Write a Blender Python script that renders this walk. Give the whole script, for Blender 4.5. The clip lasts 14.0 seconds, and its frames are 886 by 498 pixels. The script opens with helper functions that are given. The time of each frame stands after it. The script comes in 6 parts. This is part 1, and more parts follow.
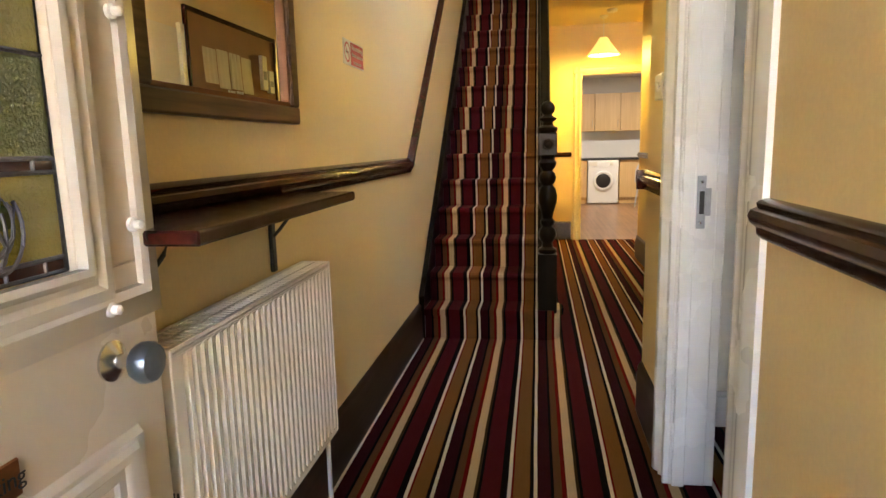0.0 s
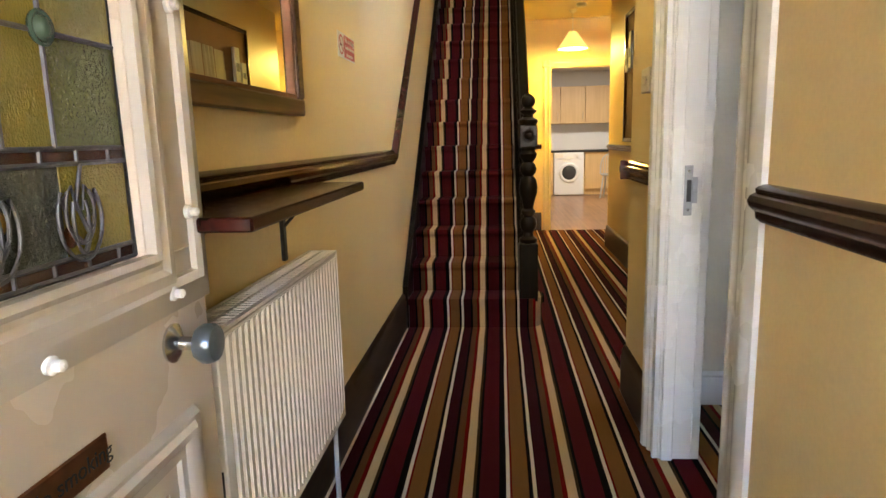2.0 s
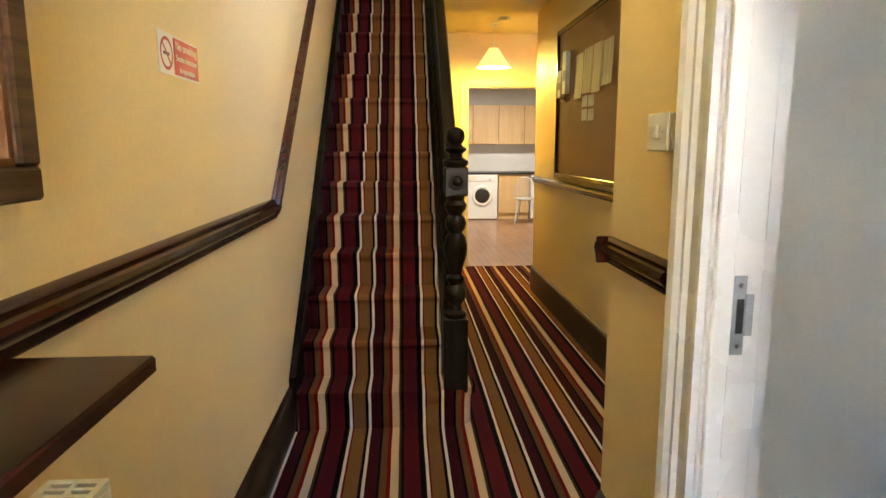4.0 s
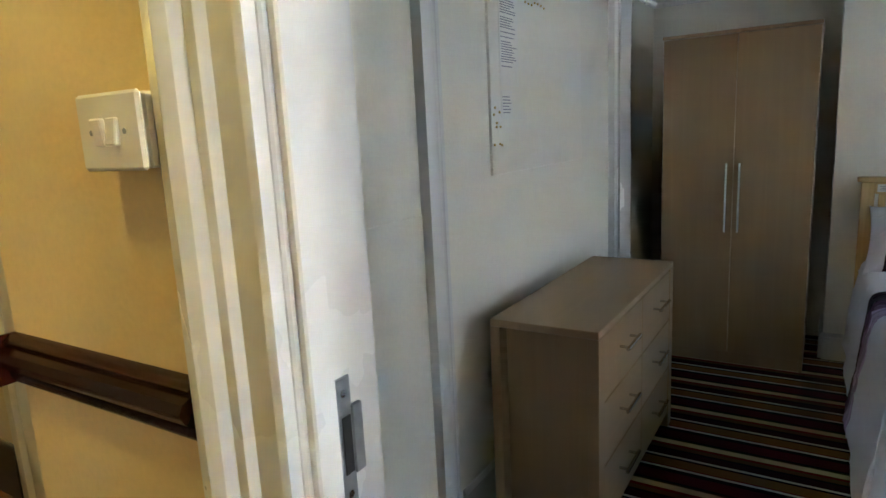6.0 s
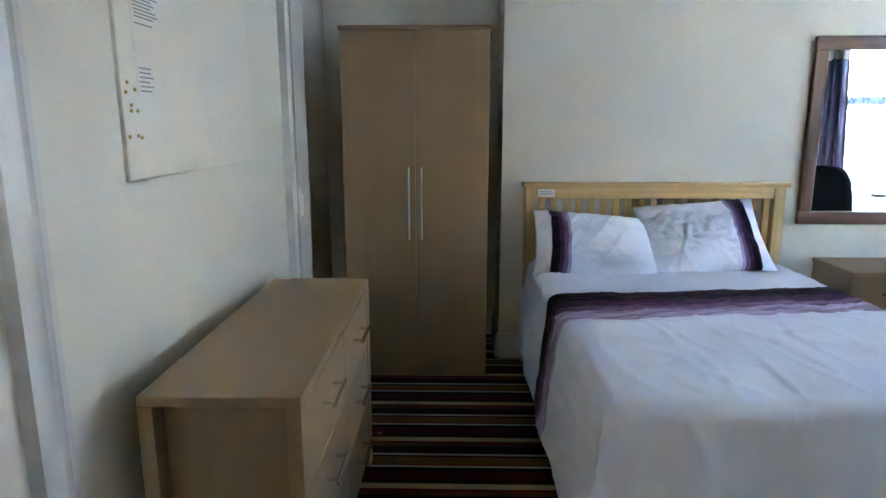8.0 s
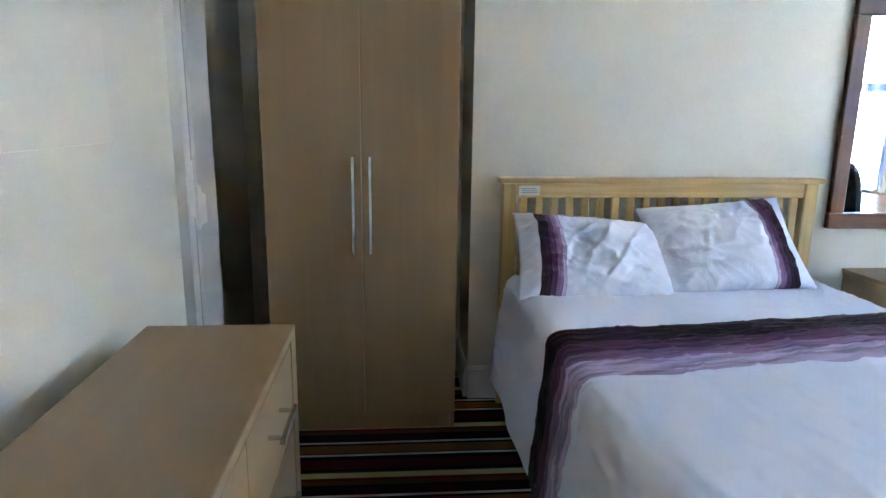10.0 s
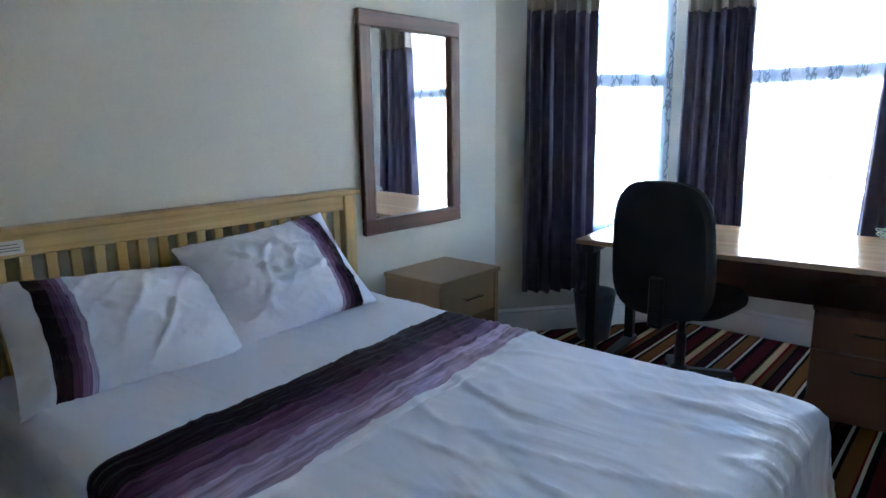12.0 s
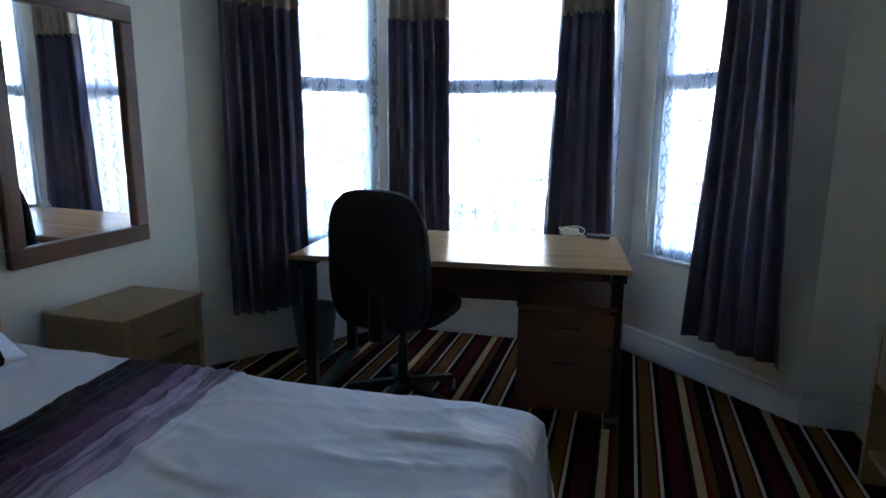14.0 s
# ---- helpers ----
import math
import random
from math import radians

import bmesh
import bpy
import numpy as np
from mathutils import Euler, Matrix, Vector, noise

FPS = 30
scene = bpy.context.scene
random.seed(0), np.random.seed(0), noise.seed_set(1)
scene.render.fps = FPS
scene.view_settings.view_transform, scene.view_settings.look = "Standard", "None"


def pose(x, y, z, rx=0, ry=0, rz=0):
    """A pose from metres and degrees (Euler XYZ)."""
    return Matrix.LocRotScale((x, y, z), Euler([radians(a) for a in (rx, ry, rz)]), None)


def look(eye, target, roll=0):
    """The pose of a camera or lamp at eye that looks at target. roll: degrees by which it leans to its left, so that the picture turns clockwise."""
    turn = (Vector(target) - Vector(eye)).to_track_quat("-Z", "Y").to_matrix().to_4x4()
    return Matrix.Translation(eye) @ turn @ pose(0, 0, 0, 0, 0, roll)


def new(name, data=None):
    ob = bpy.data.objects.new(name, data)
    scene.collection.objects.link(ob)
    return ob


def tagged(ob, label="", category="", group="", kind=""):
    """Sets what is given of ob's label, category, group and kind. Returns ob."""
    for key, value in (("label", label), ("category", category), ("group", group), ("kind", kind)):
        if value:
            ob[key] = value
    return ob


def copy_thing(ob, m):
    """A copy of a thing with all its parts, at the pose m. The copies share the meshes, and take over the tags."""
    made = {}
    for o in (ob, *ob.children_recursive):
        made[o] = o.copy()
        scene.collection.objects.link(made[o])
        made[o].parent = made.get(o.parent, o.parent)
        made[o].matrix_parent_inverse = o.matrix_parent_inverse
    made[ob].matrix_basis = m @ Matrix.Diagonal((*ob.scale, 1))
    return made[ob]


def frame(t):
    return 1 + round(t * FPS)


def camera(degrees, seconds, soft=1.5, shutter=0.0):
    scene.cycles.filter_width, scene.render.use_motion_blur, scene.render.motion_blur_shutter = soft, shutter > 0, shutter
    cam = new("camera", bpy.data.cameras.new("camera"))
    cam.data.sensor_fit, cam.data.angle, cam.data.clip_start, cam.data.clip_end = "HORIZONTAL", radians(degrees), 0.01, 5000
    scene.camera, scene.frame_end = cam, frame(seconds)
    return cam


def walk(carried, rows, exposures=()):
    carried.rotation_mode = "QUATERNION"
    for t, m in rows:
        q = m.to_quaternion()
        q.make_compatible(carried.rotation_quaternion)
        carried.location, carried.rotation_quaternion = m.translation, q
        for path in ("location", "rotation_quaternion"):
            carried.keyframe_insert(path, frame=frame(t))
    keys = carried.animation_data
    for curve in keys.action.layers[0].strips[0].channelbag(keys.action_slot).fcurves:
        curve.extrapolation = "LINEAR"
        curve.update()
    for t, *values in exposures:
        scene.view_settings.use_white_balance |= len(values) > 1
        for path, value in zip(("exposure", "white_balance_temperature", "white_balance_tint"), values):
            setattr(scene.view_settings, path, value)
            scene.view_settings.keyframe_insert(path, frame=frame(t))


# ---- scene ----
cam = camera(70.8, 14.0)
PATH = [
    (0, (0.017, 0.156, 1.197), (-0.286, 2.106, 0.874), -1.4),
    (0.5, (-0.049, 0.076, 1.202), (-0.309, 2.022, 0.823), -8.6),
    (1, (-0.102, -0.015, 1.201), (-0.263, 1.932, 0.774), -5.6),
    (1.5, (-0.127, -0.036, 1.2), (-0.338, 1.915, 0.815), -4.0),
    (2, (-0.102, 0.078, 1.195), (-0.287, 2.039, 0.847), -1.5),
    (2.2, (-0.097, 0.179, 1.194), (-0.256, 2.145, 0.86), 0.0),
    (4.3, (-0.186, 1.218, 1.373), (0.056, 3.179, 1.06), -1.1),
    (4.5, (-0.199, 1.34, 1.38), (0.173, 3.286, 1.101), -1.9),
    (5, (-0.075, 1.535, 1.372), (0.799, 3.31, 1.084), -1.1),
    (5.5, (-0.005, 1.685, 1.364), (1.264, 3.194, 1.029), -1.4),
    (6, (0.008, 1.804, 1.371), (1.678, 2.84, 0.997), -2.9),
    (6.5, (0.15, 1.85, 1.359), (1.96, 2.616, 0.989), -1.8),
    (7, (0.263, 1.891, 1.357), (2.134, 2.495, 0.99), -0.4),
    (7.5, (0.371, 1.993, 1.375), (2.318, 2.315, 1.047), -2.8),
    (8, (0.492, 2.017, 1.346), (2.452, 2.06, 0.947), 0.0),
    (8.2, (0.561, 2.0, 1.343), (2.518, 2.073, 0.937), -0.7),
    (10.5, (1.454, 2.113, 1.277), (3.374, 1.745, 0.855), 1.5),
    (11, (1.593, 2.114, 1.347), (3.363, 1.275, 0.939), -2.4),
    (11.5, (1.685, 2.092, 1.333), (3.195, 0.86, 0.884), -1.9),
    (12, (1.797, 1.992, 1.307), (3.106, 0.534, 0.905), -0.8),
    (12.5, (1.75, 1.958, 1.322), (2.954, 0.414, 0.912), -1.4),
    (13, (1.776, 1.955, 1.341), (2.688, 0.225, 0.922), -1.8),
    (13.5, (1.8, 1.872, 1.325), (2.535, 0.054, 0.933), -0.4),
    (14, (1.885, 1.755, 1.304), (2.436, -0.128, 0.916), 0.4),
]
LIGHT = [(0, 5.8, 6850, 14), (2.2, 5.82, 6700, 13), (4.5, 6.1, 6500, 9), (5.0, 6.05, 6350, 6), (5.5, 5.85, 6250, 5), (6.2, 6.0, 5950, 7), (7.2, 6.15, 5800, 7), (8.2, 6.42, 5750, 6), (10.5, 6.65, 5850, 8), (11, 6.45, 5800, 8), (11.5, 6.1, 5700, 5), (12, 5.6, 5650, 5), (13, 5.1, 5650, 4), (14, 4.55, 5650, 4)]
walk(cam, [(t, look(eye, target, roll)) for t, eye, target, roll in PATH], LIGHT)

# ---- world, sun and large lights ----
world = bpy.data.worlds.new("world")
scene.world = world
world.use_nodes = True
wn = world.node_tree.nodes
sky = wn.new("ShaderNodeTexSky")
sky.sky_type = "NISHITA"
sky.sun_disc = False
SUN_EL, SUN_ROT = radians(39), radians(-16)
sky.sun_elevation, sky.sun_rotation = SUN_EL, SUN_ROT
world.node_tree.links.new(sky.outputs[0], wn["Background"].inputs[0])
wn["Background"].inputs[1].default_value = 0.15


def lamp(name, kind, energy, m, color=(1, 1, 1), size=0.1, size_y=None):
    d = bpy.data.lights.new(name, kind)
    d.energy, d.color = energy, color
    if kind == "AREA":
        d.shape, d.size, d.size_y = "RECTANGLE", size, size_y or size
    elif kind == "SUN":
        d.angle = size
    else:
        d.shadow_soft_size = size
    ob = new(name, d)
    ob.matrix_world = m
    return ob


lamp("sun", "SUN", 5.0, look((0, 0, 9), (1.0, -3.6, 6.0)), (1, 0.97, 0.92), radians(0.5))
WARM = (1.0, 0.73, 0.17)


# ---- materials ----
def mat(name, color=(0.5, 0.5, 0.5), rough=0.6, metal=0.0, bump=0.0, scale=60.0, vary=0.12, spec=None, wear=3.0):
    """A plain surface with fine relief and two scales of variation."""
    m = bpy.data.materials.new(name)
    m.use_nodes = True
    nt = m.node_tree
    b = nt.nodes["Principled BSDF"]
    co = nt.nodes.new("ShaderNodeTexCoord")
    n1 = nt.nodes.new("ShaderNodeTexNoise")
    n1.inputs["Scale"].default_value = wear
    n1.inputs["Detail"].default_value = 4
    n2 = nt.nodes.new("ShaderNodeTexNoise")
    n2.inputs["Scale"].default_value = scale
    n2.inputs["Detail"].default_value = 3
    nt.links.new(co.outputs["Object"], n1.inputs["Vector"])
    nt.links.new(co.outputs["Object"], n2.inputs["Vector"])
    mul = nt.nodes.new("ShaderNodeMath")
    mul.operation = "ADD"
    nt.links.new(n1.outputs[0], mul.inputs[0])
    nt.links.new(n2.outputs[0], mul.inputs[1])
    rr = nt.nodes.new("ShaderNodeMapRange")
    rr.inputs[1].default_value, rr.inputs[2].default_value = 0.6, 1.4
    rr.inputs[3].default_value, rr.inputs[4].default_value = 1 - vary, 1 + vary * 0.6
    nt.links.new(mul.outputs[0], rr.inputs[0])
    mx = nt.nodes.new("ShaderNodeVectorMath")
    mx.operation = "SCALE"
    mx.inputs[0].default_value = color
    nt.links.new(rr.outputs[0], mx.inputs["Scale"])
    nt.links.new(mx.outputs[0], b.inputs["Base Color"])
    rg = nt.nodes.new("ShaderNodeMapRange")
    rg.inputs[1].default_value, rg.inputs[2].default_value = 0.3, 0.7
    rg.inputs[3].default_value, rg.inputs[4].default_value = max(0.02, rough - 0.03), min(1, rough + 0.03)
    nt.links.new(n1.outputs[0], rg.inputs[0])
    nt.links.new(rg.outputs[0], b.inputs["Roughness"])
    b.inputs["Metallic"].default_value = metal
    if spec is not None:
        b.inputs["Specular IOR Level"].default_value = spec
    if bump:
        bp = nt.nodes.new("ShaderNodeBump")
        bp.inputs["Strength"].default_value = bump
        bp.inputs["Distance"].default_value = 0.01
        nt.links.new(n2.outputs[0], bp.inputs["Height"])
        nt.links.new(bp.outputs[0], b.inputs["Normal"])
    return m


def wood(name, dark, light, rough=0.4, axis=0, scale=1.0, bump=0.08):
    """Wood with its grain along one axis (0 x, 1 y, 2 z)."""
    m = bpy.data.materials.new(name)
    m.use_nodes = True
    nt = m.node_tree
    b = nt.nodes["Principled BSDF"]
    co = nt.nodes.new("ShaderNodeTexCoord")
    mp = nt.nodes.new("ShaderNodeMapping")
    s = [38 * scale] * 3
    s[axis] = 1.6 * scale
    mp.inputs["Scale"].default_value = s
    nt.links.new(co.outputs["Object"], mp.inputs["Vector"])
    n = nt.nodes.new("ShaderNodeTexNoise")
    n.inputs["Scale"].default_value = 1.0
    n.inputs["Detail"].default_value = 6
    n.inputs["Distortion"].default_value = 0.6
    nt.links.new(mp.outputs[0], n.inputs["Vector"])
    n2 = nt.nodes.new("ShaderNodeTexNoise")
    n2.inputs["Scale"].default_value = 2.2
    nt.links.new(co.outputs["Object"], n2.inputs["Vector"])
    ad = nt.nodes.new("ShaderNodeMath")
    ad.operation = "MULTIPLY_ADD"
    ad.inputs[1].default_value = 0.35
    nt.links.new(n2.outputs[0], ad.inputs[0])
    nt.links.new(n.outputs[0], ad.inputs[2])
    r = nt.nodes.new("ShaderNodeValToRGB")
    r.color_ramp.elements[0].position, r.color_ramp.elements[1].position = 0.45, 0.85
    r.color_ramp.elements[0].color = (*dark, 1)
    r.color_ramp.elements[1].color = (*light, 1)
    nt.links.new(ad.outputs[0], r.inputs[0])
    nt.links.new(r.outputs[0], b.inputs["Base Color"])
    b.inputs["Roughness"].default_value = rough
    if bump:
        bp = nt.nodes.new("ShaderNodeBump")
        bp.inputs["Strength"].default_value = bump
        bp.inputs["Distance"].default_value = 0.004
        nt.links.new(n.outputs[0], bp.inputs["Height"])
        nt.links.new(bp.outputs[0], b.inputs["Normal"])
    return m


STRIPES = [("cream", 32), ("olive", 11), ("black", 12), ("burgundy", 68), ("black", 25), ("white", 12), ("red", 9),
           ("tan", 56), ("black", 14), ("white", 12), ("plum", 48), ("black", 11), ("brown", 27), ("red", 18)]
YARN = {"cream": (0.42, 0.30, 0.17), "olive": (0.035, 0.022, 0.009), "burgundy": (0.054, 0.006, 0.009),
        "black": (0.004, 0.003, 0.004), "white": (0.50, 0.43, 0.37), "red": (0.11, 0.004, 0.004),
        "tan": (0.15, 0.066, 0.020), "plum": (0.028, 0.004, 0.007), "brown": (0.085, 0.036, 0.015)}


def carpet_material(name, dull=1.0, period=0.355, start=-0.240):
    m = bpy.data.materials.new(name)
    m.use_nodes = True
    nt = m.node_tree
    b = nt.nodes["Principled BSDF"]
    co = nt.nodes.new("ShaderNodeTexCoord")
    wob = nt.nodes.new("ShaderNodeTexNoise")
    wob.inputs["Scale"].default_value = 420
    wob.inputs["Detail"].default_value = 1
    nt.links.new(co.outputs["Object"], wob.inputs["Vector"])
    slow = nt.nodes.new("ShaderNodeTexNoise")
    slow.inputs["Scale"].default_value = 2.5
    nt.links.new(co.outputs["Object"], slow.inputs["Vector"])
    sp = nt.nodes.new("ShaderNodeSeparateXYZ")
    nt.links.new(co.outputs["Object"], sp.inputs[0])

    def math_node(op, a, bb, c=None):
        n = nt.nodes.new("ShaderNodeMath")
        n.operation = op
        for i, v in enumerate((a, bb, c)):
            if v is None:
                continue
            if isinstance(v, (int, float)):
                n.inputs[i].default_value = v
            else:
                nt.links.new(v, n.inputs[i])
        return n.outputs[0]

    x = math_node("MULTIPLY_ADD", wob.outputs[0], 0.003, sp.outputs[0])
    x = math_node("MULTIPLY_ADD", slow.outputs[0], 0.006, x)
    x = math_node("SUBTRACT", x, start + 0.0045)
    x = math_node("DIVIDE", x, period)
    x = math_node("FRACT", x, None)
    r = nt.nodes.new("ShaderNodeValToRGB")
    r.color_ramp.interpolation = "CONSTANT"
    total = sum(w for _, w in STRIPES)
    at, first = 0.0, True
    for kind, w in STRIPES:
        if first:
            e = r.color_ramp.elements[0]
            r.color_ramp.elements.remove(r.color_ramp.elements[1])
            e.position, first = 0.0, False
        else:
            e = r.color_ramp.elements.new(at / total)
        e.color = (*[c * dull for c in YARN[kind]], 1)
        at += w
    nt.links.new(x, r.inputs[0])
    pile = nt.nodes.new("ShaderNodeTexNoise")
    pile.inputs["Scale"].default_value = 700
    nt.links.new(co.outputs["Object"], pile.inputs["Vector"])
    mr = nt.nodes.new("ShaderNodeMapRange")
    mr.inputs[1].default_value, mr.inputs[2].default_value = 0.3, 0.7
    mr.inputs[3].default_value, mr.inputs[4].default_value = 0.65, 1.3
    nt.links.new(pile.outputs[0], mr.inputs[0])
    mx = nt.nodes.new("ShaderNodeVectorMath")
    mx.operation = "SCALE"
    nt.links.new(r.outputs[0], mx.inputs[0])
    nt.links.new(mr.outputs[0], mx.inputs["Scale"])
    nt.links.new(mx.outputs[0], b.inputs["Base Color"])
    b.inputs["Roughness"].default_value = 0.95
    b.inputs["Specular IOR Level"].default_value = 0.03
    bp = nt.nodes.new("ShaderNodeBump")
    bp.inputs["Strength"].default_value = 0.5
    bp.inputs["Distance"].default_value = 0.003
    nt.links.new(pile.outputs[0], bp.inputs["Height"])
    nt.links.new(bp.outputs[0], b.inputs["Normal"])
    return m


def glow(name, color, strength):
    m = bpy.data.materials.new(name)
    m.use_nodes = True
    b = m.node_tree.nodes["Principled BSDF"]
    b.inputs["Base Color"].default_value = (*color, 1)
    b.inputs["Emission Color"].default_value = (*color, 1)
    b.inputs["Emission Strength"].default_value = strength
    return m


def glassy(name, color=(1, 1, 1), rough=0.02, alpha=0.25):
    """Thin glass: see-through with a gloss."""
    m = bpy.data.materials.new(name)
    m.use_nodes = True
    nt = m.node_tree
    nt.nodes.remove(nt.nodes["Principled BSDF"])
    tr = nt.nodes.new("ShaderNodeBsdfTransparent")
    tr.inputs[0].default_value = (*color, 1)
    gl = nt.nodes.new("ShaderNodeBsdfGlossy")
    gl.inputs["Roughness"].default_value = rough
    mx = nt.nodes.new("ShaderNodeMixShader")
    fr = nt.nodes.new("ShaderNodeFresnel")
    fr.inputs[0].default_value = 1.45
    nt.links.new(fr.outputs[0], mx.inputs[0])
    nt.links.new(tr.outputs[0], mx.inputs[1])
    nt.links.new(gl.outputs[0], mx.inputs[2])
    nt.links.new(mx.outputs[0], nt.nodes["Material Output"].inputs[0])
    return m


M_HALL = mat("hall_emulsion", (0.76, 0.578, 0.285), 0.55, bump=0.10, scale=90, vary=0.06, wear=1.6)
M_ROOM = mat("room_emulsion", (0.70, 0.67, 0.575), 0.6, bump=0.08, scale=90, vary=0.05, wear=1.4)
M_ROOM_WOOD = mat("painted_panel", (0.72, 0.69, 0.60), 0.45, bump=0.03, scale=40, vary=0.04)
M_CEIL = mat("ceiling_white", (0.74, 0.72, 0.68), 0.8, bump=0.05, vary=0.04)
M_CEIL_HALL = mat("hall_ceiling_paint", (0.72, 0.60, 0.36), 0.75, bump=0.05, vary=0.04)
M_GLOSS = mat("white_gloss_paint", (0.68, 0.67, 0.64), 0.26, bump=0.015, scale=18, vary=0.03)
M_DOORW = mat("cream_gloss_paint", (0.52, 0.455, 0.36), 0.28, bump=0.015, scale=18, vary=0.03)
M_DOORTRIM = mat("door_moulding_paint", (0.50, 0.46, 0.39), 0.25, bump=0.015, scale=18, vary=0.03)
M_CREAM_TRIM = mat("cream_trim_paint", (0.72, 0.60, 0.36), 0.3, bump=0.015, scale=30, vary=0.05)
M_DARKWOOD = wood("dark_mahogany_stain", (0.012, 0.003, 0.002), (0.05, 0.011, 0.007), 0.18, axis=1, scale=0.8)
M_BLACKWOOD = wood("black_varnish", (0.004, 0.003, 0.002), (0.010, 0.006, 0.003), 0.30, axis=2, scale=0.8)
M_BLACKWOOD.node_tree.nodes["Principled BSDF"].inputs["Specular IOR Level"].default_value = 0.12
M_DARKWOOD.node_tree.nodes["Principled BSDF"].inputs["Specular IOR Level"].default_value = 0.3
M_SKIRTDARK = wood("dark_skirting_paint", (0.012, 0.007, 0.004), (0.04, 0.02, 0.01), 0.35, axis=1)
M_CARPET = carpet_material("striped_carpet")
M_RAD = mat("radiator_enamel", (0.74, 0.70, 0.62), 0.3, vary=0.03)
M_CHROME = mat("brushed_steel", (0.62, 0.62, 0.60), 0.25, metal=1.0, vary=0.05)
M_STEEL_DARK = mat("dull_steel", (0.32, 0.33, 0.34), 0.4, metal=0.9, vary=0.15)
M_OAK_Y = wood("oak_laminate_y", (0.302, 0.190, 0.092), (0.328, 0.208, 0.102), 0.4, axis=0, scale=0.8, bump=0.01)
M_OAK_Z = wood("oak_laminate_z", (0.298, 0.186, 0.090), (0.322, 0.204, 0.100), 0.42, axis=2, scale=0.8, bump=0.01)
M_PINE_Y = wood("lacquered_pine_y", (0.50, 0.32, 0.12), (0.66, 0.46, 0.20), 0.35, axis=1)
M_PINE_Z = wood("lacquered_pine_z", (0.50, 0.32, 0.12), (0.66, 0.46, 0.20), 0.35, axis=2)
M_FRAME_Z = wood("brown_pine_z", (0.075, 0.027, 0.011), (0.16, 0.062, 0.025), 0.4, axis=2)
M_FRAME_Y = wood("brown_pine_y", (0.075, 0.027, 0.011), (0.16, 0.062, 0.025), 0.4, axis=1)
M_MIRROR = mat("mirror_silver", (0.9, 0.9, 0.9), 0.02, metal=1.0, vary=0.0)
M_MIRROR.node_tree.nodes["Principled BSDF"].inputs["Roughness"].default_value = 0.0
for lk in list(M_MIRROR.node_tree.links):
    if lk.to_socket.name == "Roughness":
        M_MIRROR.node_tree.links.remove(lk)
M_CORK = mat("cork", (0.30, 0.15, 0.055), 0.85, bump=0.3, scale=160, vary=0.25)
M_PAPER = mat("paper", (0.72, 0.70, 0.64), 0.7, vary=0.04)
M_INK = mat("grey_print", (0.25, 0.25, 0.27), 0.8, vary=0.02)
M_RED = mat("red_sign", (0.45, 0.02, 0.02), 0.35, vary=0.03)
M_PLASTIC = mat("white_plastic", (0.72, 0.68, 0.58), 0.35, vary=0.02)
M_SHEET = mat("white_satin_sheet", (0.70, 0.70, 0.76), 0.42, bump=0.12, scale=14, vary=0.05)
M_BLACK = mat("black_fabric", (0.012, 0.012, 0.014), 0.8, bump=0.2, scale=300, vary=0.1)
M_BLACKPL = mat("black_plastic", (0.012, 0.012, 0.013), 0.4, vary=0.1)
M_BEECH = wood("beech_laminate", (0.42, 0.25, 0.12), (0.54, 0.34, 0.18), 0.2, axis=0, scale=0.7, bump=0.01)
# darker, redder beech: the shade under the desk is put into its colour
M_BEECH_SHADED = wood("beech_laminate_shaded", (0.14, 0.055, 0.028), (0.18, 0.075, 0.040), 0.4, axis=0, scale=0.7, bump=0.01)
M_CURTAIN = mat("purple_satin", (0.115, 0.095, 0.150), 0.30, bump=0.05, scale=200, vary=0.1)
_nt = M_CURTAIN.node_tree
_tl = _nt.nodes.new("ShaderNodeBsdfTranslucent")
_tl.inputs[0].default_value = (0.17, 0.14, 0.21, 1)
_mx = _nt.nodes.new("ShaderNodeMixShader")
_mx.inputs[0].default_value = 0.15
_nt.links.new(_nt.nodes["Principled BSDF"].outputs[0], _mx.inputs[1])
_nt.links.new(_tl.outputs[0], _mx.inputs[2])
_nt.links.new(_mx.outputs[0], _nt.nodes["Material Output"].inputs[0])
M_CURTAIN_TOP = mat("cream_pleated_band", (0.40, 0.33, 0.27), 0.6, bump=0.2, scale=120, vary=0.1)
M_UPVC = mat("white_upvc", (0.75, 0.77, 0.80), 0.3, vary=0.02)
M_GLASS = glassy("window_glass")
M_WALNUTTILE = wood("laminate_floor", (0.16, 0.075, 0.035), (0.30, 0.16, 0.08), 0.3, axis=1, scale=0.5)
M_MAPLE = wood("kitchen_maple", (0.55, 0.36, 0.16), (0.66, 0.46, 0.22), 0.4, axis=2, scale=0.6)
M_WHITEGOOD = mat("white_enamel", (0.78, 0.78, 0.76), 0.25, vary=0.02)
M_KITCHEN = mat("kitchen_wall", (0.72, 0.70, 0.64), 0.5, vary=0.04)
M_CASING = mat("chair_paint", (0.5, 0.5, 0.48), 0.4)
M_BIN = mat("grey_bin_plastic", (0.10, 0.11, 0.13), 0.4, vary=0.05)
M_BRICK = mat("pale_render", (0.55, 0.50, 0.44), 0.8, vary=0.1)
M_TARMAC = mat("tarmac", (0.06, 0.06, 0.06), 0.9, vary=0.15)
M_BRASS = mat("aged_brass", (0.22, 0.09, 0.035), 0.4, metal=0.8, vary=0.4, scale=50)


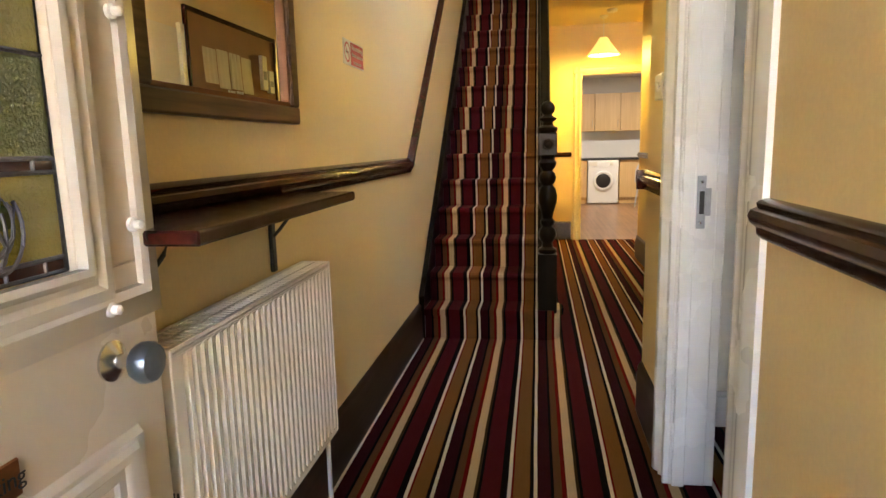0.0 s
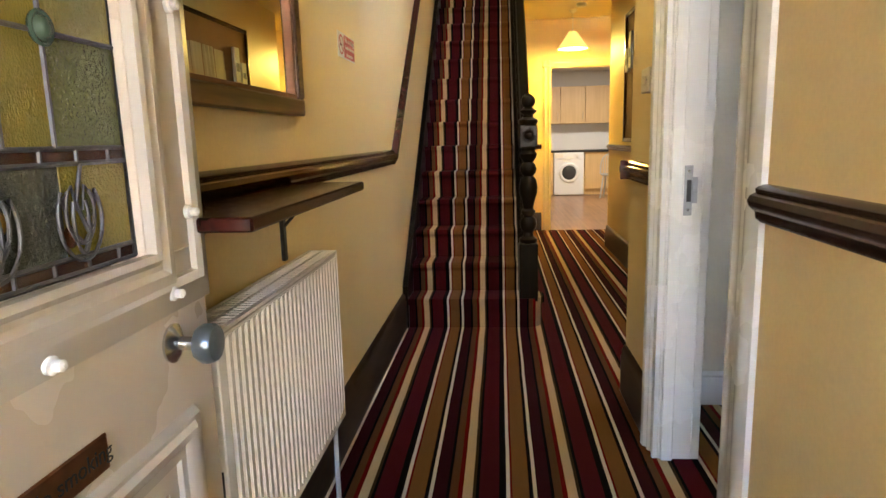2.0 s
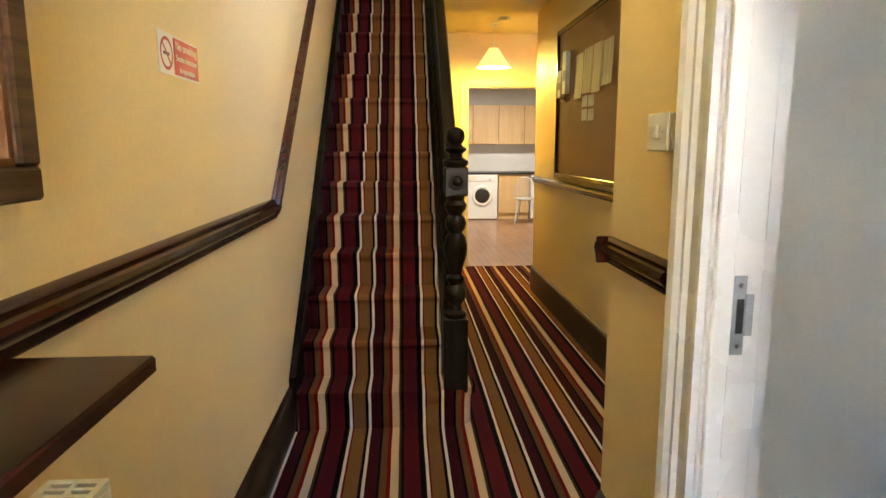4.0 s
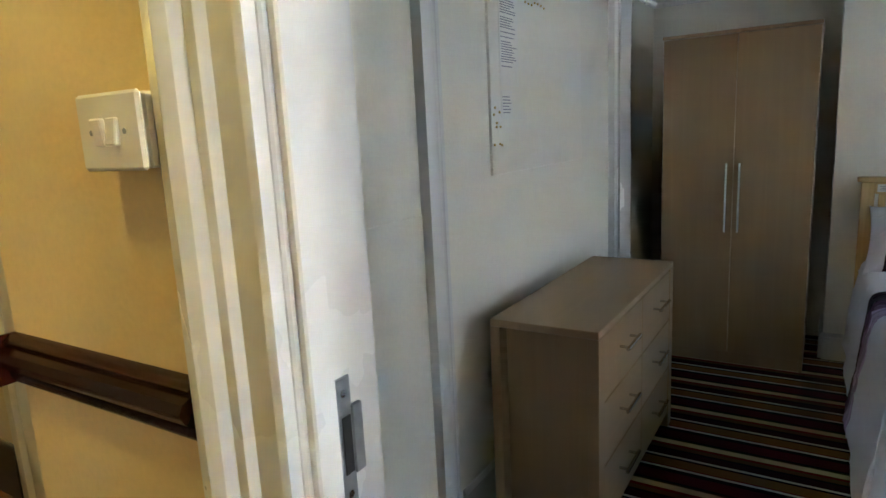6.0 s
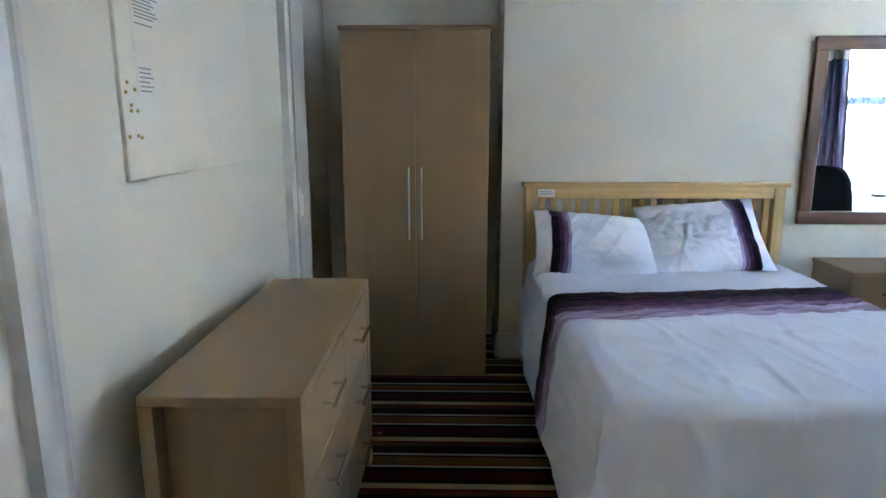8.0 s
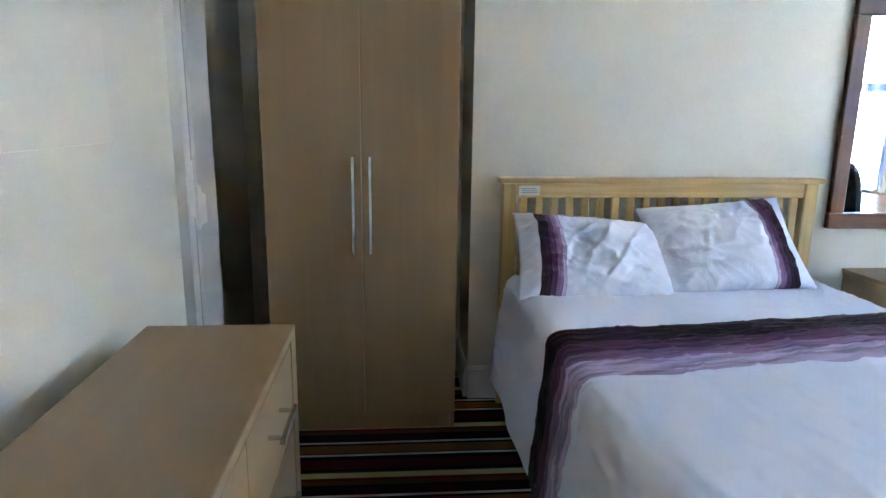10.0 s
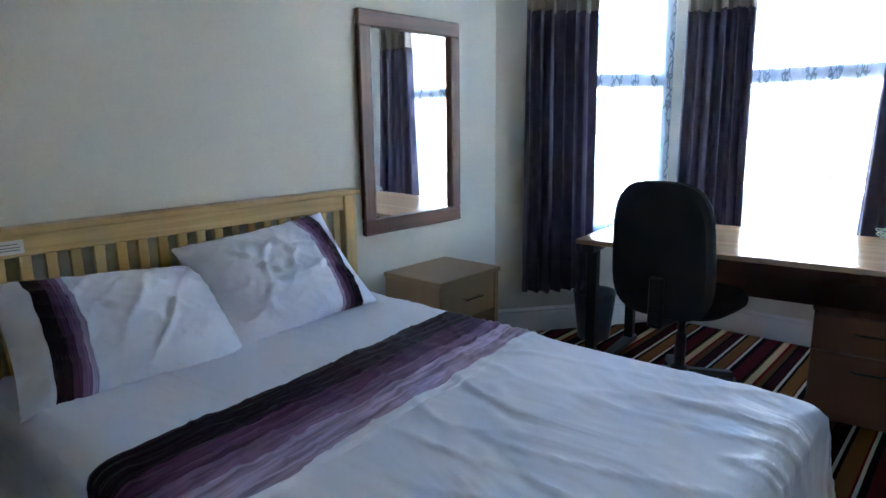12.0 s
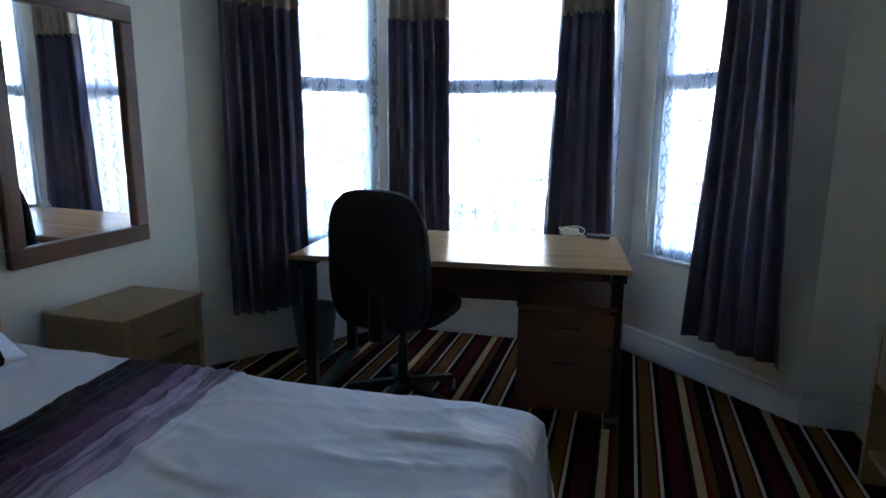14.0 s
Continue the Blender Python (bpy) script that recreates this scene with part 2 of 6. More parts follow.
# ---- mesh helpers ----
def finish(name, bm, m, parent=None, smooth=False, kind="", label=""):
    me = bpy.data.meshes.new(name)
    bmesh.ops.recalc_face_normals(bm, faces=bm.faces)
    bm.to_mesh(me)
    bm.free()
    me.materials.append(m)
    if smooth:
        me.shade_smooth()
        me.set_sharp_from_angle(angle=radians(35))
    ob = new(name, me)
    if parent is not None:
        ob.parent = parent
    return tagged(ob, label, kind=kind)


def box(bm, x0, x1, y0, y1, z0, z1, bevel=0.0, seg=1):
    vs = [bm.verts.new((x, y, z)) for x in (x0, x1) for y in (y0, y1) for z in (z0, z1)]
    fs = [bm.faces.new([vs[i] for i in q]) for q in ((0, 1, 3, 2), (4, 6, 7, 5), (0, 4, 5, 1), (2, 3, 7, 6), (0, 2, 6, 4), (1, 5, 7, 3))]
    if bevel:
        es = {e for f in fs for e in f.edges}
        bmesh.ops.bevel(bm, geom=list(es), offset=bevel, segments=seg, profile=0.5, affect="EDGES")
    return vs


def boxes(*specs, bevel=0.0):
    bm = bmesh.new()
    for s in specs:
        box(bm, *s, bevel=bevel)
    return bm


def wall(name, *specs, m=None):
    return finish(name, boxes(*specs), m or M_HALL, kind="structure")


def prism(bm, outline, z0, z1):
    """A solid over a plan outline."""
    lo = [bm.verts.new((x, y, z0)) for x, y in outline]
    hi = [bm.verts.new((x, y, z1)) for x, y in outline]
    n = len(outline)
    bm.faces.new(lo[::-1])
    bm.faces.new(hi)
    for i in range(n):
        bm.faces.new((lo[i], lo[(i + 1) % n], hi[(i + 1) % n], hi[i]))


def sweep(bm, profile, a, b, out, up=(0, 0, 1)):
    """A moulding from a to b: profile points (out, up) measured from the line."""
    a, b, out, up = Vector(a), Vector(b), Vector(out).normalized(), Vector(up).normalized()
    r0 = [bm.verts.new(a + out * p + up * q) for p, q in profile]
    r1 = [bm.verts.new(b + out * p + up * q) for p, q in profile]
    n = len(profile)
    for i in range(n):
        bm.faces.new((r0[i], r0[(i + 1) % n], r1[(i + 1) % n], r1[i]))
    bm.faces.new(r0[::-1])
    bm.faces.new(r1)


def lathe(bm, profile, cx=0.0, cy=0.0, seg=24, axis="z", origin=(0, 0, 0)):
    """A turned solid: profile (radius, height)."""
    rings = []
    for r, h in profile:
        ring = []
        for i in range(seg):
            a = 2 * math.pi * i / seg
            u, v = r * math.cos(a), r * math.sin(a)
            p = (cx + u, cy + v, h) if axis == "z" else ((h, cx + u, cy + v) if axis == "x" else (cx + u, h, cy + v))
            ring.append(bm.verts.new(Vector(p) + Vector(origin)))
        rings.append(ring)
    for r0, r1 in zip(rings, rings[1:]):
        for i in range(seg):
            bm.faces.new((r0[i], r0[(i + 1) % seg], r1[(i + 1) % seg], r1[i]))
    bm.faces.new(rings[0][::-1])
    bm.faces.new(rings[-1])


def tube(bm, pts, r, seg=8):
    """A round bar along points."""
    pts = [Vector(p) for p in pts]
    rings = []
    for i, p in enumerate(pts):
        d = (pts[min(i + 1, len(pts) - 1)] - pts[max(i - 1, 0)]).normalized()
        ref = Vector((0, 0, 1)) if abs(d.z) < 0.9 else Vector((1, 0, 0))
        u = d.cross(ref).normalized()
        v = d.cross(u)
        rings.append([bm.verts.new(p + (u * math.cos(2 * math.pi * k / seg) + v * math.sin(2 * math.pi * k / seg)) * r) for k in range(seg)])
    for r0, r1 in zip(rings, rings[1:]):
        for i in range(seg):
            bm.faces.new((r0[i], r0[(i + 1) % seg], r1[(i + 1) % seg], r1[i]))
    bm.faces.new(rings[0][::-1])
    bm.faces.new(rings[-1])


def thing(name, x, y, z, label, category, group="", rz=0.0):
    ob = new(name)
    ob.matrix_world = pose(x, y, z, 0, 0, rz)
    return tagged(ob, label, category, group)


def bx(name, parent, m, *specs, bevel=0.002, label="", smooth=False):
    return finish(name, boxes(*specs, bevel=bevel), m, parent, smooth=smooth, label=label)


# ---- structure: floors ----
XL, XP, XF, XW = -0.73, 0.475, 1.05, 0.585     # hall left wall, pier face, far hall right wall, room west wall
YN, XB, XA = 2.81, 3.95, 4.35                # room north wall, chimney breast, alcove back
YK, YH, HC, RC = 8.14, 6.92, 2.565, 2.62
PE = 2.93                                    # end of the pier                # hall end wall, ceilings
BAY_L0, BAY_L1 = (4.06, -0.98), (3.31, -1.97)
BAY_R0, BAY_R1 = (1.07, -1.20), (1.84, -1.97)
DR0, DR1 = 1.655, 2.290                        # room door opening along y

bm = bmesh.new()
prism(bm, [(-0.9, -0.35), (0.5, -0.35), (0.5, 1.5), (1.3, 1.5), (1.3, 6.9), (1.9, 6.9), (1.9, YK), (-0.9, YK)], -0.05, 0.0)
finish("floor_hall", bm, M_CARPET, kind="structure")
bm = bmesh.new()
prism(bm, [(0.50, -1.3), (1.0, -1.3), (1.8, -2.1), (3.35, -2.1), (4.2, -1.2), (4.5, -1.2), (4.5, 3.0), (1.3, 3.0), (1.3, 1.5), (0.5, 1.5)], -0.05, 0.0)
finish("floor_room", bm, M_CARPET, kind="structure")
wall("floor_kitchen", (-0.4, 3.6, YK + 0.004, 13.7, -0.05, -0.004), m=M_WALNUTTILE)

# ---- structure: hall walls ----
wall("wall_hall_west", (XL - 0.15, XL, -0.35, YK, -0.05, 4.6))
wall("wall_hall_pier", (XP, XW, DR1 + 0.04, PE, -0.05, HC), (XP, XW, -0.35, DR0 - 0.04, -0.05, HC), (XP, XW, DR0 - 0.04, DR1 + 0.04, 2.06, HC))
wall("wall_hall_return", (XW, XF + 0.12, YN + 0.004, PE, -0.05, HC))
wall("wall_hall_east", (XF, XF + 0.12, PE, YH, -0.05, HC), (XF + 0.12, 1.8, YH - 0.12, YH, -0.05, HC), (1.7, 1.8, YH, YK, -0.05, 2.6))
wall("wall_hall_end", (XL, 0.51, YK, YK + 0.12, -0.05, 2.6), (0.51, 1.35, YK, YK + 0.12, 2.05, 2.6), (1.35, 1.8, YK, YK + 0.12, -0.05, 2.6))
wall("wall_front", (XL - 0.15, -0.655, 0.05, 0.22, -0.05, HC), (0.42, XP, 0.05, 0.22, -0.05, HC), (-0.655, 0.42, 0.05, 0.22, 2.12, HC))
# unseen porch, added so that its small opening limits daylight into the hall
wall("porch_light_baffle", (XL - 0.15, XL, -1.4, -0.35, -0.05, 2.6), (XP, 0.499, -1.4, -0.35, -0.05, 2.6), (XL, -0.37, -1.4, -1.28, -0.05, 2.6), (0.26, XP, -1.4, -1.28, -0.05, 2.6), (-0.37, 0.26, -1.4, -1.28, -0.05, 0.80), (-0.37, 0.26, -1.4, -1.28, 2.25, 2.6), (XL, XP, -1.28, -0.35, 2.45, 2.6), m=M_HALL)
wall("stair_soffit", (XL, 0.10, 7.4, YK, 2.60, 2.7), (0.10, 0.16, 3.95, YK, 2.62, 4.6), (XL, 0.16, YK, YK + 0.1, HC + 0.1, 4.6))
wall("ceiling_hall", (XL - 0.15, XP + 0.12, -0.35, 3.4, HC, HC + 0.1), (0.10, XF + 0.12, 3.4, YH, HC, HC + 0.1), (0.10, 1.8, YH, YK, 2.60, 2.7), m=M_CEIL_HALL)
wall("ceiling_stairwell", (XL - 0.15, 0.2, 3.3, YK + 0.1, 4.6, 4.7), (XL, 0.16, 3.3, 3.4, HC + 0.1, 4.6), m=M_CEIL_HALL)

# ---- structure: kitchen ----
wall("wall_kitchen", (-0.5, -0.4, YK + 0.12, 13.7, -0.05, 2.5), (3.5, 3.6, YK + 0.12, 13.7, -0.05, 2.5), (-0.4, 3.5, 13.55, 13.65, -0.05, 2.5), (-0.4, 0.51, YK + 0.12, YK + 0.16, -0.05, 2.5), (1.35, 3.5, YK + 0.12, YK + 0.16, -0.05, 2.5), m=M_KITCHEN)
wall("ceiling_kitchen", (-0.5, 3.6, YK + 0.12, 13.7, 2.5, 2.6), m=M_CEIL)

# ---- structure: room ----
wall("wall_room_north", (XW, 4.5, YN, YN + 0.1, -0.05, RC), m=M_ROOM)
wall("wall_room_breast", (XB, XB + 0.5, -0.57, 1.77, -0.05, RC), m=M_ROOM)
wall("wall_room_alcove", (XA, XA + 0.1, 1.77, YN, -0.05, RC), (4.05, 4.5, -1.4, -0.57, -0.05, RC), m=M_ROOM)
wall("wall_room_west", (XW, XW + 0.004, -1.2, DR0 - 0.04, -0.05, RC), (XW, XW + 0.004, DR1 + 0.04, YN, -0.05, RC), (XW, XW + 0.004, DR0 - 0.04, DR1 + 0.04, 2.06, RC), (0.50, XW, -1.3, -0.35, -0.05, RC), (XW, 1.07, -1.3, -1.20, -0.05, RC), m=M_ROOM)
wall("ceiling_room", (0.5, 4.5, -2.4, YN + 0.1, RC, RC + 0.1), m=M_CEIL)


def bay_wall(name, p, q, sill, head, edge0, edge1, far=0.16):
    """One face of the bay from p to q (seen from inside), with its window opening between edge0 and edge1."""
    p, q = Vector((*p, 0)), Vector((*q, 0))
    length = (q - p).length
    bm = boxes((0, length, 0, far, -0.05, sill), (0, length, 0, far, head, RC), (0, edge0, 0, far, sill, head), (length - edge1, length, 0, far, sill, head))
    ob = finish(name, bm, M_ROOM, kind="structure")
    ob.matrix_world = Matrix.Translation(p) @ pose(0, 0, 0, 0, 0, math.degrees(math.atan2((q - p).y, (q - p).x)))
    return ob, length


SILL, HEAD = 0.60, 2.35
faces = []
for nm, p, q, e0, e1 in (("wall_bay_west", BAY_R1, BAY_R0, 0.10, 0.30), ("wall_bay_centre", BAY_L1, BAY_R1, 0.10, 0.10), ("wall_bay_east", BAY_L0, BAY_L1, 0.30, 0.10)):
    ob, ln = bay_wall(nm, p, q, SILL, HEAD, e0, e1)
    # the wall lies to the outside: y of its own frame points out of the room
    faces.append((ob, ln, e0, e1))

# ---- hall: stairs ----
NS, RISE, GO, SY, SX0, SX1 = 15, 0.19, 0.22, 3.93, -0.695, 0.01


def stair_prism(name, y0, y1, z1, x1, z0=-0.02):
    bm = bmesh.new()
    prof = [(y0, z0), (y1, z0), (y1, z1), (y0 - 0.012, z1), (y0 - 0.022, z1 - 0.010), (y0 - 0.022, z1 - 0.028), (y0 - 0.004, z1 - 0.045), (y0, z1 - 0.06)]
    r0 = [bm.verts.new((SX0, y, z)) for y, z in prof]
    r1 = [bm.verts.new((x1, y, z)) for y, z in prof]
    n = len(prof)
    for i in range(n):
        bm.faces.new((r0[i], r0[(i + 1) % n], r1[(i + 1) % n], r1[i]))
    bm.faces.new(r0[::-1])
    bm.faces.new(r1)
    return finish(name, bm, M_CARPET, stairs)


stairs = tagged(new("staircase"), "steep straight staircase with striped carpet between black painted strings", "staircase", kind="structure")
for i in range(NS):
    if i == 0:
        bm = bmesh.new()
        cx, cy, r = 0.06, SY + 0.10, 0.115
        out = [(SX0, SY + GO), (SX0, SY - 0.02)] + [(cx + r * math.sin(a), cy - (r + 0.005) * math.cos(a)) for a in [math.pi * k / 12 for k in range(13)]]
        prism(bm, out[:15], 0.15, RISE)
        ins = [(SX0, SY + GO), (SX0, SY)] + [(cx + (r - 0.02) * math.sin(a), cy - (r - 0.015) * math.cos(a)) for a in [math.pi * k / 12 for k in range(13)]]
        prism(bm, ins, -0.02, 0.151)
        finish("step", bm, M_CARPET, stairs)
    else:
        stair_prism("step", SY + GO * i, SY + GO * (i + 1) + 0.03, RISE * (i + 1), SX1, RISE * (i + 1) - 0.3)


def slope_board(name, x0, x1, below, above, mt, y0=SY - 0.02, n=NS, parent=None):
    """A board along the stair's slope: its lower and upper edge measured from the line of nosings."""
    k = RISE / GO
    y1 = SY + GO * n
    bm = bmesh.new()
    z = lambda y: RISE + (y - SY) * k
    prof = [(y0, max(0, z(y0) - below)), (y1, z(y1) - below), (y1, z(y1) + above), (y0, z(y0) + above)]
    a = [bm.verts.new((x0, *p)) for p in prof]
    b = [bm.verts.new((x1, *p)) for p in prof]
    for i in range(4):
        bm.faces.new((a[i], a[(i + 1) % 4], b[(i + 1) % 4], b[i]))
    bm.faces.new(a[::-1])
    bm.faces.new(b)
    return finish(name, bm, mt, parent)


slope_board("wall_string", XL + 0.001, SX0 + 0.001, 0.35, 0.10, M_BLACKWOOD, parent=stairs)
slope_board("outer_string", SX1, SX1 + 0.045, 0.40, 0.03, M_BLACKWOOD, y0=SY + 0.2, parent=stairs)
slope_board("spandrel_panel", SX1 + 0.012, SX1 + 0.034, 3.6, -0.06, M_SKIRTDARK, y0=SY + 0.22, parent=stairs)

newel = thing("newel_post", 0.070, SY + 0.05, RISE, "black varnished turned newel post with ball top beside the stairs", "newel post")
bm = boxes((-0.058, 0.058, -0.058, 0.058, -0.02, 0.35), (-0.055, 0.055, -0.055, 0.055, 0.94, 1.075), bevel=0.006)
lathe(bm, [(0.050, 0.35), (0.056, 0.36), (0.056, 0.375), (0.034, 0.39), (0.030, 0.415), (0.048, 0.44), (0.054, 0.47), (0.046, 0.50), (0.030, 0.515), (0.044, 0.535), (0.044, 0.55), (0.030, 0.565),
           (0.040, 0.61), (0.055, 0.66), (0.058, 0.70), (0.048, 0.745), (0.031, 0.765), (0.046, 0.785), (0.052, 0.81), (0.044, 0.835), (0.030, 0.85), (0.050, 0.88), (0.054, 0.90), (0.040, 0.92), (0.046, 0.94)])
lathe(bm, [(0.050, 1.075), (0.060, 1.09), (0.060, 1.105), (0.034, 1.12), (0.030, 1.135), (0.050, 1.15), (0.054, 1.16), (0.030, 1.175), (0.024, 1.185)])
finish("post", bm, M_BLACKWOOD, newel, smooth=True)
bm = bmesh.new()
lathe(bm, [(0.006, 1.172)] + [(0.044 * math.sin(a), 1.216 - 0.044 * math.cos(a)) for a in [math.pi * k / 12 for k in range(1, 12)]] + [(0.004, 1.26)])
finish("ball", bm, M_BLACKWOOD, newel, smooth=True)
bm = bmesh.new()
lathe(bm, [(0.038, -0.054), (0.040, -0.061), (0.028, -0.063), (0.020, -0.058), (0.008, -0.066)], axis="y", origin=(0, 0, 1.008), seg=20)
finish("rosette", bm, M_BLACKWOOD, newel, smooth=True)

balustrade = thing("balustrade", 0.052, SY, 0, "black varnished banister with turned spindles rising beside the carpeted stairs", "balustrade")
k = RISE / GO
bm = bmesh.new()
prof = [(-0.03, 0.0), (0.03, 0.0), (0.034, 0.02), (0.026, 0.045), (0, 0.055), (-0.026, 0.045), (-0.034, 0.02)]
y0, y1 = 0.06, GO * NS
sweep(bm, prof, (0.005, y0, RISE + y0 * k + 0.98), (0.005, y1, RISE + y1 * k + 0.98), (1, 0, 0), (0, 0, 1))
finish("handrail", bm, M_BLACKWOOD, balustrade, smooth=True)
spindle_profile = [(0.016, 0.0), (0.016, 0.10), (0.020, 0.12), (0.010, 0.15), (0.018, 0.24), (0.020, 0.30), (0.011, 0.38), (0.017, 0.42), (0.010, 0.46), (0.014, 0.66), (0.016, 0.78), (0.016, 1.02)]
bm = bmesh.new()
lathe(bm, spindle_profile, seg=10)
spindle_ob = finish("spindle", bm, M_BLACKWOOD, balustrade, smooth=True)
spindle_mesh = spindle_ob.data
spindle_ob.location = (0, 0.16, RISE + 0.16 * k)
for i in range(1, NS * 2 - 1):
    o = new("spindle", spindle_mesh)
    o.parent = balustrade
    o.location = (0, 0.16 + i * GO / 2, RISE + (0.16 + i * GO / 2) * k - 0.03)

# ---- hall: rails, skirting, trim ----
DADO = [(0, 0), (0.012, 0.0), (0.020, 0.012), (0.022, 0.030), (0.036, 0.045), (0.042, 0.062), (0.036, 0.078), (0.022, 0.086), (0.024, 0.096), (0.012, 0.108), (0, 0.110)]
DADO = [(p * 0.9, q * 0.76 + 0.012) for p, q in DADO]
SKD = [(0, 0), (0.022, 0), (0.022, 0.17), (0.016, 0.19), (0.018, 0.205), (0.008, 0.225), (0, 0.23)]
SKW = [(0, 0), (0.020, 0), (0.020, 0.115), (0.014, 0.125), (0.016, 0.135), (0.006, 0.15), (0, 0.15)]
ARCH = [(0, 0), (0.030, 0), (0.034, 0.010), (0.026, 0.022), (0.018, 0.050), (0.022, 0.062), (0.018, 0.072), (0.014, 0.085), (0, 0.085)]


def moulding(name, runs, prof, m, label=""):
    bm = bmesh.new()
    for a, b, out, *up in runs:
        sweep(bm, prof, a, b, out, up[0] if up else (0, 0, 1))
    return tagged(finish(name, bm, m, smooth=True), label, kind="structure")


ZD, YB = 1.045, 3.74
kk = (0, -RISE / math.hypot(RISE, GO), GO / math.hypot(RISE, GO))
moulding("dado_rail_west", [((XL, 0.25, ZD), (XL, YB, ZD), (1, 0, 0)), ((XL, YB, ZD), (XL, YB + 3.3, ZD + 3.3 * RISE / GO), (1, 0, 0), kk)], DADO, M_DARKWOOD)
ZE = 0.985
moulding("dado_rail_pier", [((XP, DR1 + 0.170, ZE), (XP, PE + 0.0, ZE), (-1, 0, 0)), ((XP - 0.042, PE, ZE), (XW, PE, ZE), (0, 1, 0))], DADO, M_DARKWOOD)
moulding("dado_rail_front", [((XP, 0.25, ZE), (XP, DR0 - 0.155, ZE), (-1, 0, 0))], DADO, M_DARKWOOD)
DADO_S = [(p * 0.75, q * 0.68) for p, q in DADO]
moulding("dado_rail_east", [((XF, 4.47, 1.03), (XF, YH, 1.03), (-1, 0, 0))], DADO_S, M_DARKWOOD)
moulding("dado_rail_end", [((0.13, YK, 1.03), (0.42, YK, 1.03), (0, -1, 0))], DADO_S, M_DARKWOOD)
moulding("skirting_west", [((XL, 0.25, 0), (XL, SY - 0.02, 0), (1, 0, 0))], SKD, M_SKIRTDARK)
moulding("skirting_pier", [((XP, DR1 + 0.18, 0), (XP, PE, 0), (-1, 0, 0)), ((XP, 0.25, 0), (XP, DR0 - 0.155, 0), (-1, 0, 0))], SKD, M_SKIRTDARK)
moulding("skirting_east", [((XF, 4.47, 0), (XF, YH, 0), (-1, 0, 0)), ((0.09, YK, 0), (0.42, YK, 0), (0, -1, 0))], SKD, M_SKIRTDARK)
moulding("architrave_side_door", [((XF, 4.385, 0), (XF, 4.385, 2.1), (-1, 0, 0), (0, 1, 0)), ((XF, 3.44, 0), (XF, 3.44, 2.1), (-1, 0, 0), (0, -1, 0))], ARCH, M_CREAM_TRIM)
wall("side_door", (XF - 0.012, XF + 0.01, 3.355, 4.37, 0.005, 2.06), m=M_CREAM_TRIM)
moulding("architrave_kitchen_door", [((0.525, YK, 0), (0.525, YK, 2.115), (0, -1, 0), (-1, 0, 0)), ((0.44, YK, 2.03), (1.42, YK, 2.03), (0, -1, 0), (0, 0, 1))], ARCH, M_CREAM_TRIM)
wall("door_lining_kitchen", (0.51, 0.54, YK - 0.005, YK + 0.125, 0, 2.05), (0.54, 1.35, YK - 0.005, YK + 0.125, 2.02, 2.05), m=M_CREAM_TRIM)

# room doorway: lining, stops, architraves, strike plate
doorway = tagged(new("door_frame_room"), "white gloss painted door frame, chipped, with moulded architrave", "door frame", kind="structure")
for y0, y1 in ((DR0 - 0.03, DR0), (DR1, DR1 + 0.03)):
    bx("lining", doorway, M_GLOSS, (XP - 0.004, XW + 0.006, y0, y1, 0, 2.06), bevel=0.003)
bx("lining", doorway, M_GLOSS, (XP - 0.004, XW + 0.006, DR0 - 0.03, DR1 + 0.03, 2.06, 2.09), bevel=0.003)
bx("stop", doorway, M_GLOSS, (XP + 0.004, XP + 0.045, DR1 - 0.014, DR1 + 0.001, 0, 2.06), (XP + 0.004, XP + 0.045, DR0 - 0.001, DR0 + 0.014, 0, 2.06), bevel=0.003)
bm = bmesh.new()
ARCHW = [(0, 0), (0.022, 0), (0.024, 0.012), (0.016, 0.020), (0.018, 0.055), (0.028, 0.064), (0.024, 0.085), (0.036, 0.095), (0.040, 0.118), (0.030, 0.138), (0.022, 0.158), (0, 0.160)]
for sx, x in ((-1, XP), (1, XW + 0.004)):
    pr = ARCHW if sx < 0 else ARCH
    wd_ = 0.16 if sx < 0 else 0.085
    sweep(bm, pr, (x, DR1 + 0.006, 0), (x, DR1 + 0.006, 2.06), (sx, 0, 0), (0, 1, 0))
    near = [(p * 0.6, q) for p, q in pr] if sx < 0 else pr
    sweep(bm, near, (x, DR0 - 0.006, 0), (x, DR0 - 0.006, 2.06), (sx, 0, 0), (0, -1, 0))
    sweep(bm, pr, (x, DR0 - wd_ - 0.006, 2.062), (x, DR1 + wd_ + 0.006, 2.062), (sx, 0, 0), (0, 0, 1))
finish("architrave", bm, M_GLOSS, doorway, smooth=True)
bm = boxes((XP + 0.052, XP + 0.080, DR1 - 0.003, DR1 + 0.001, 0.912, 1.085), (XP + 0.078, XP + 0.096, DR1 - 0.006, DR1 + 0.001, 0.955, 1.045), bevel=0.001)
strike = finish("strike_plate", bm, M_STEEL_DARK, doorway, label="dull steel strike plate")
for zz in (0.932, 1.065):
    bm = bmesh.new()
    lathe(bm, [(0.005, DR1 - 0.0032), (0.005, DR1 - 0.0042), (0.002, DR1 - 0.0044)], axis="y", cx=0, cy=0, origin=(XP + 0.066, 0, zz), seg=10)
    finish("screw", bm, M_CHROME, doorway)
bx("latch_hole", doorway, M_BLACKPL, (XP + 0.060, XP + 0.075, DR1 - 0.0045, DR1, 0.960, 1.035), bevel=0)

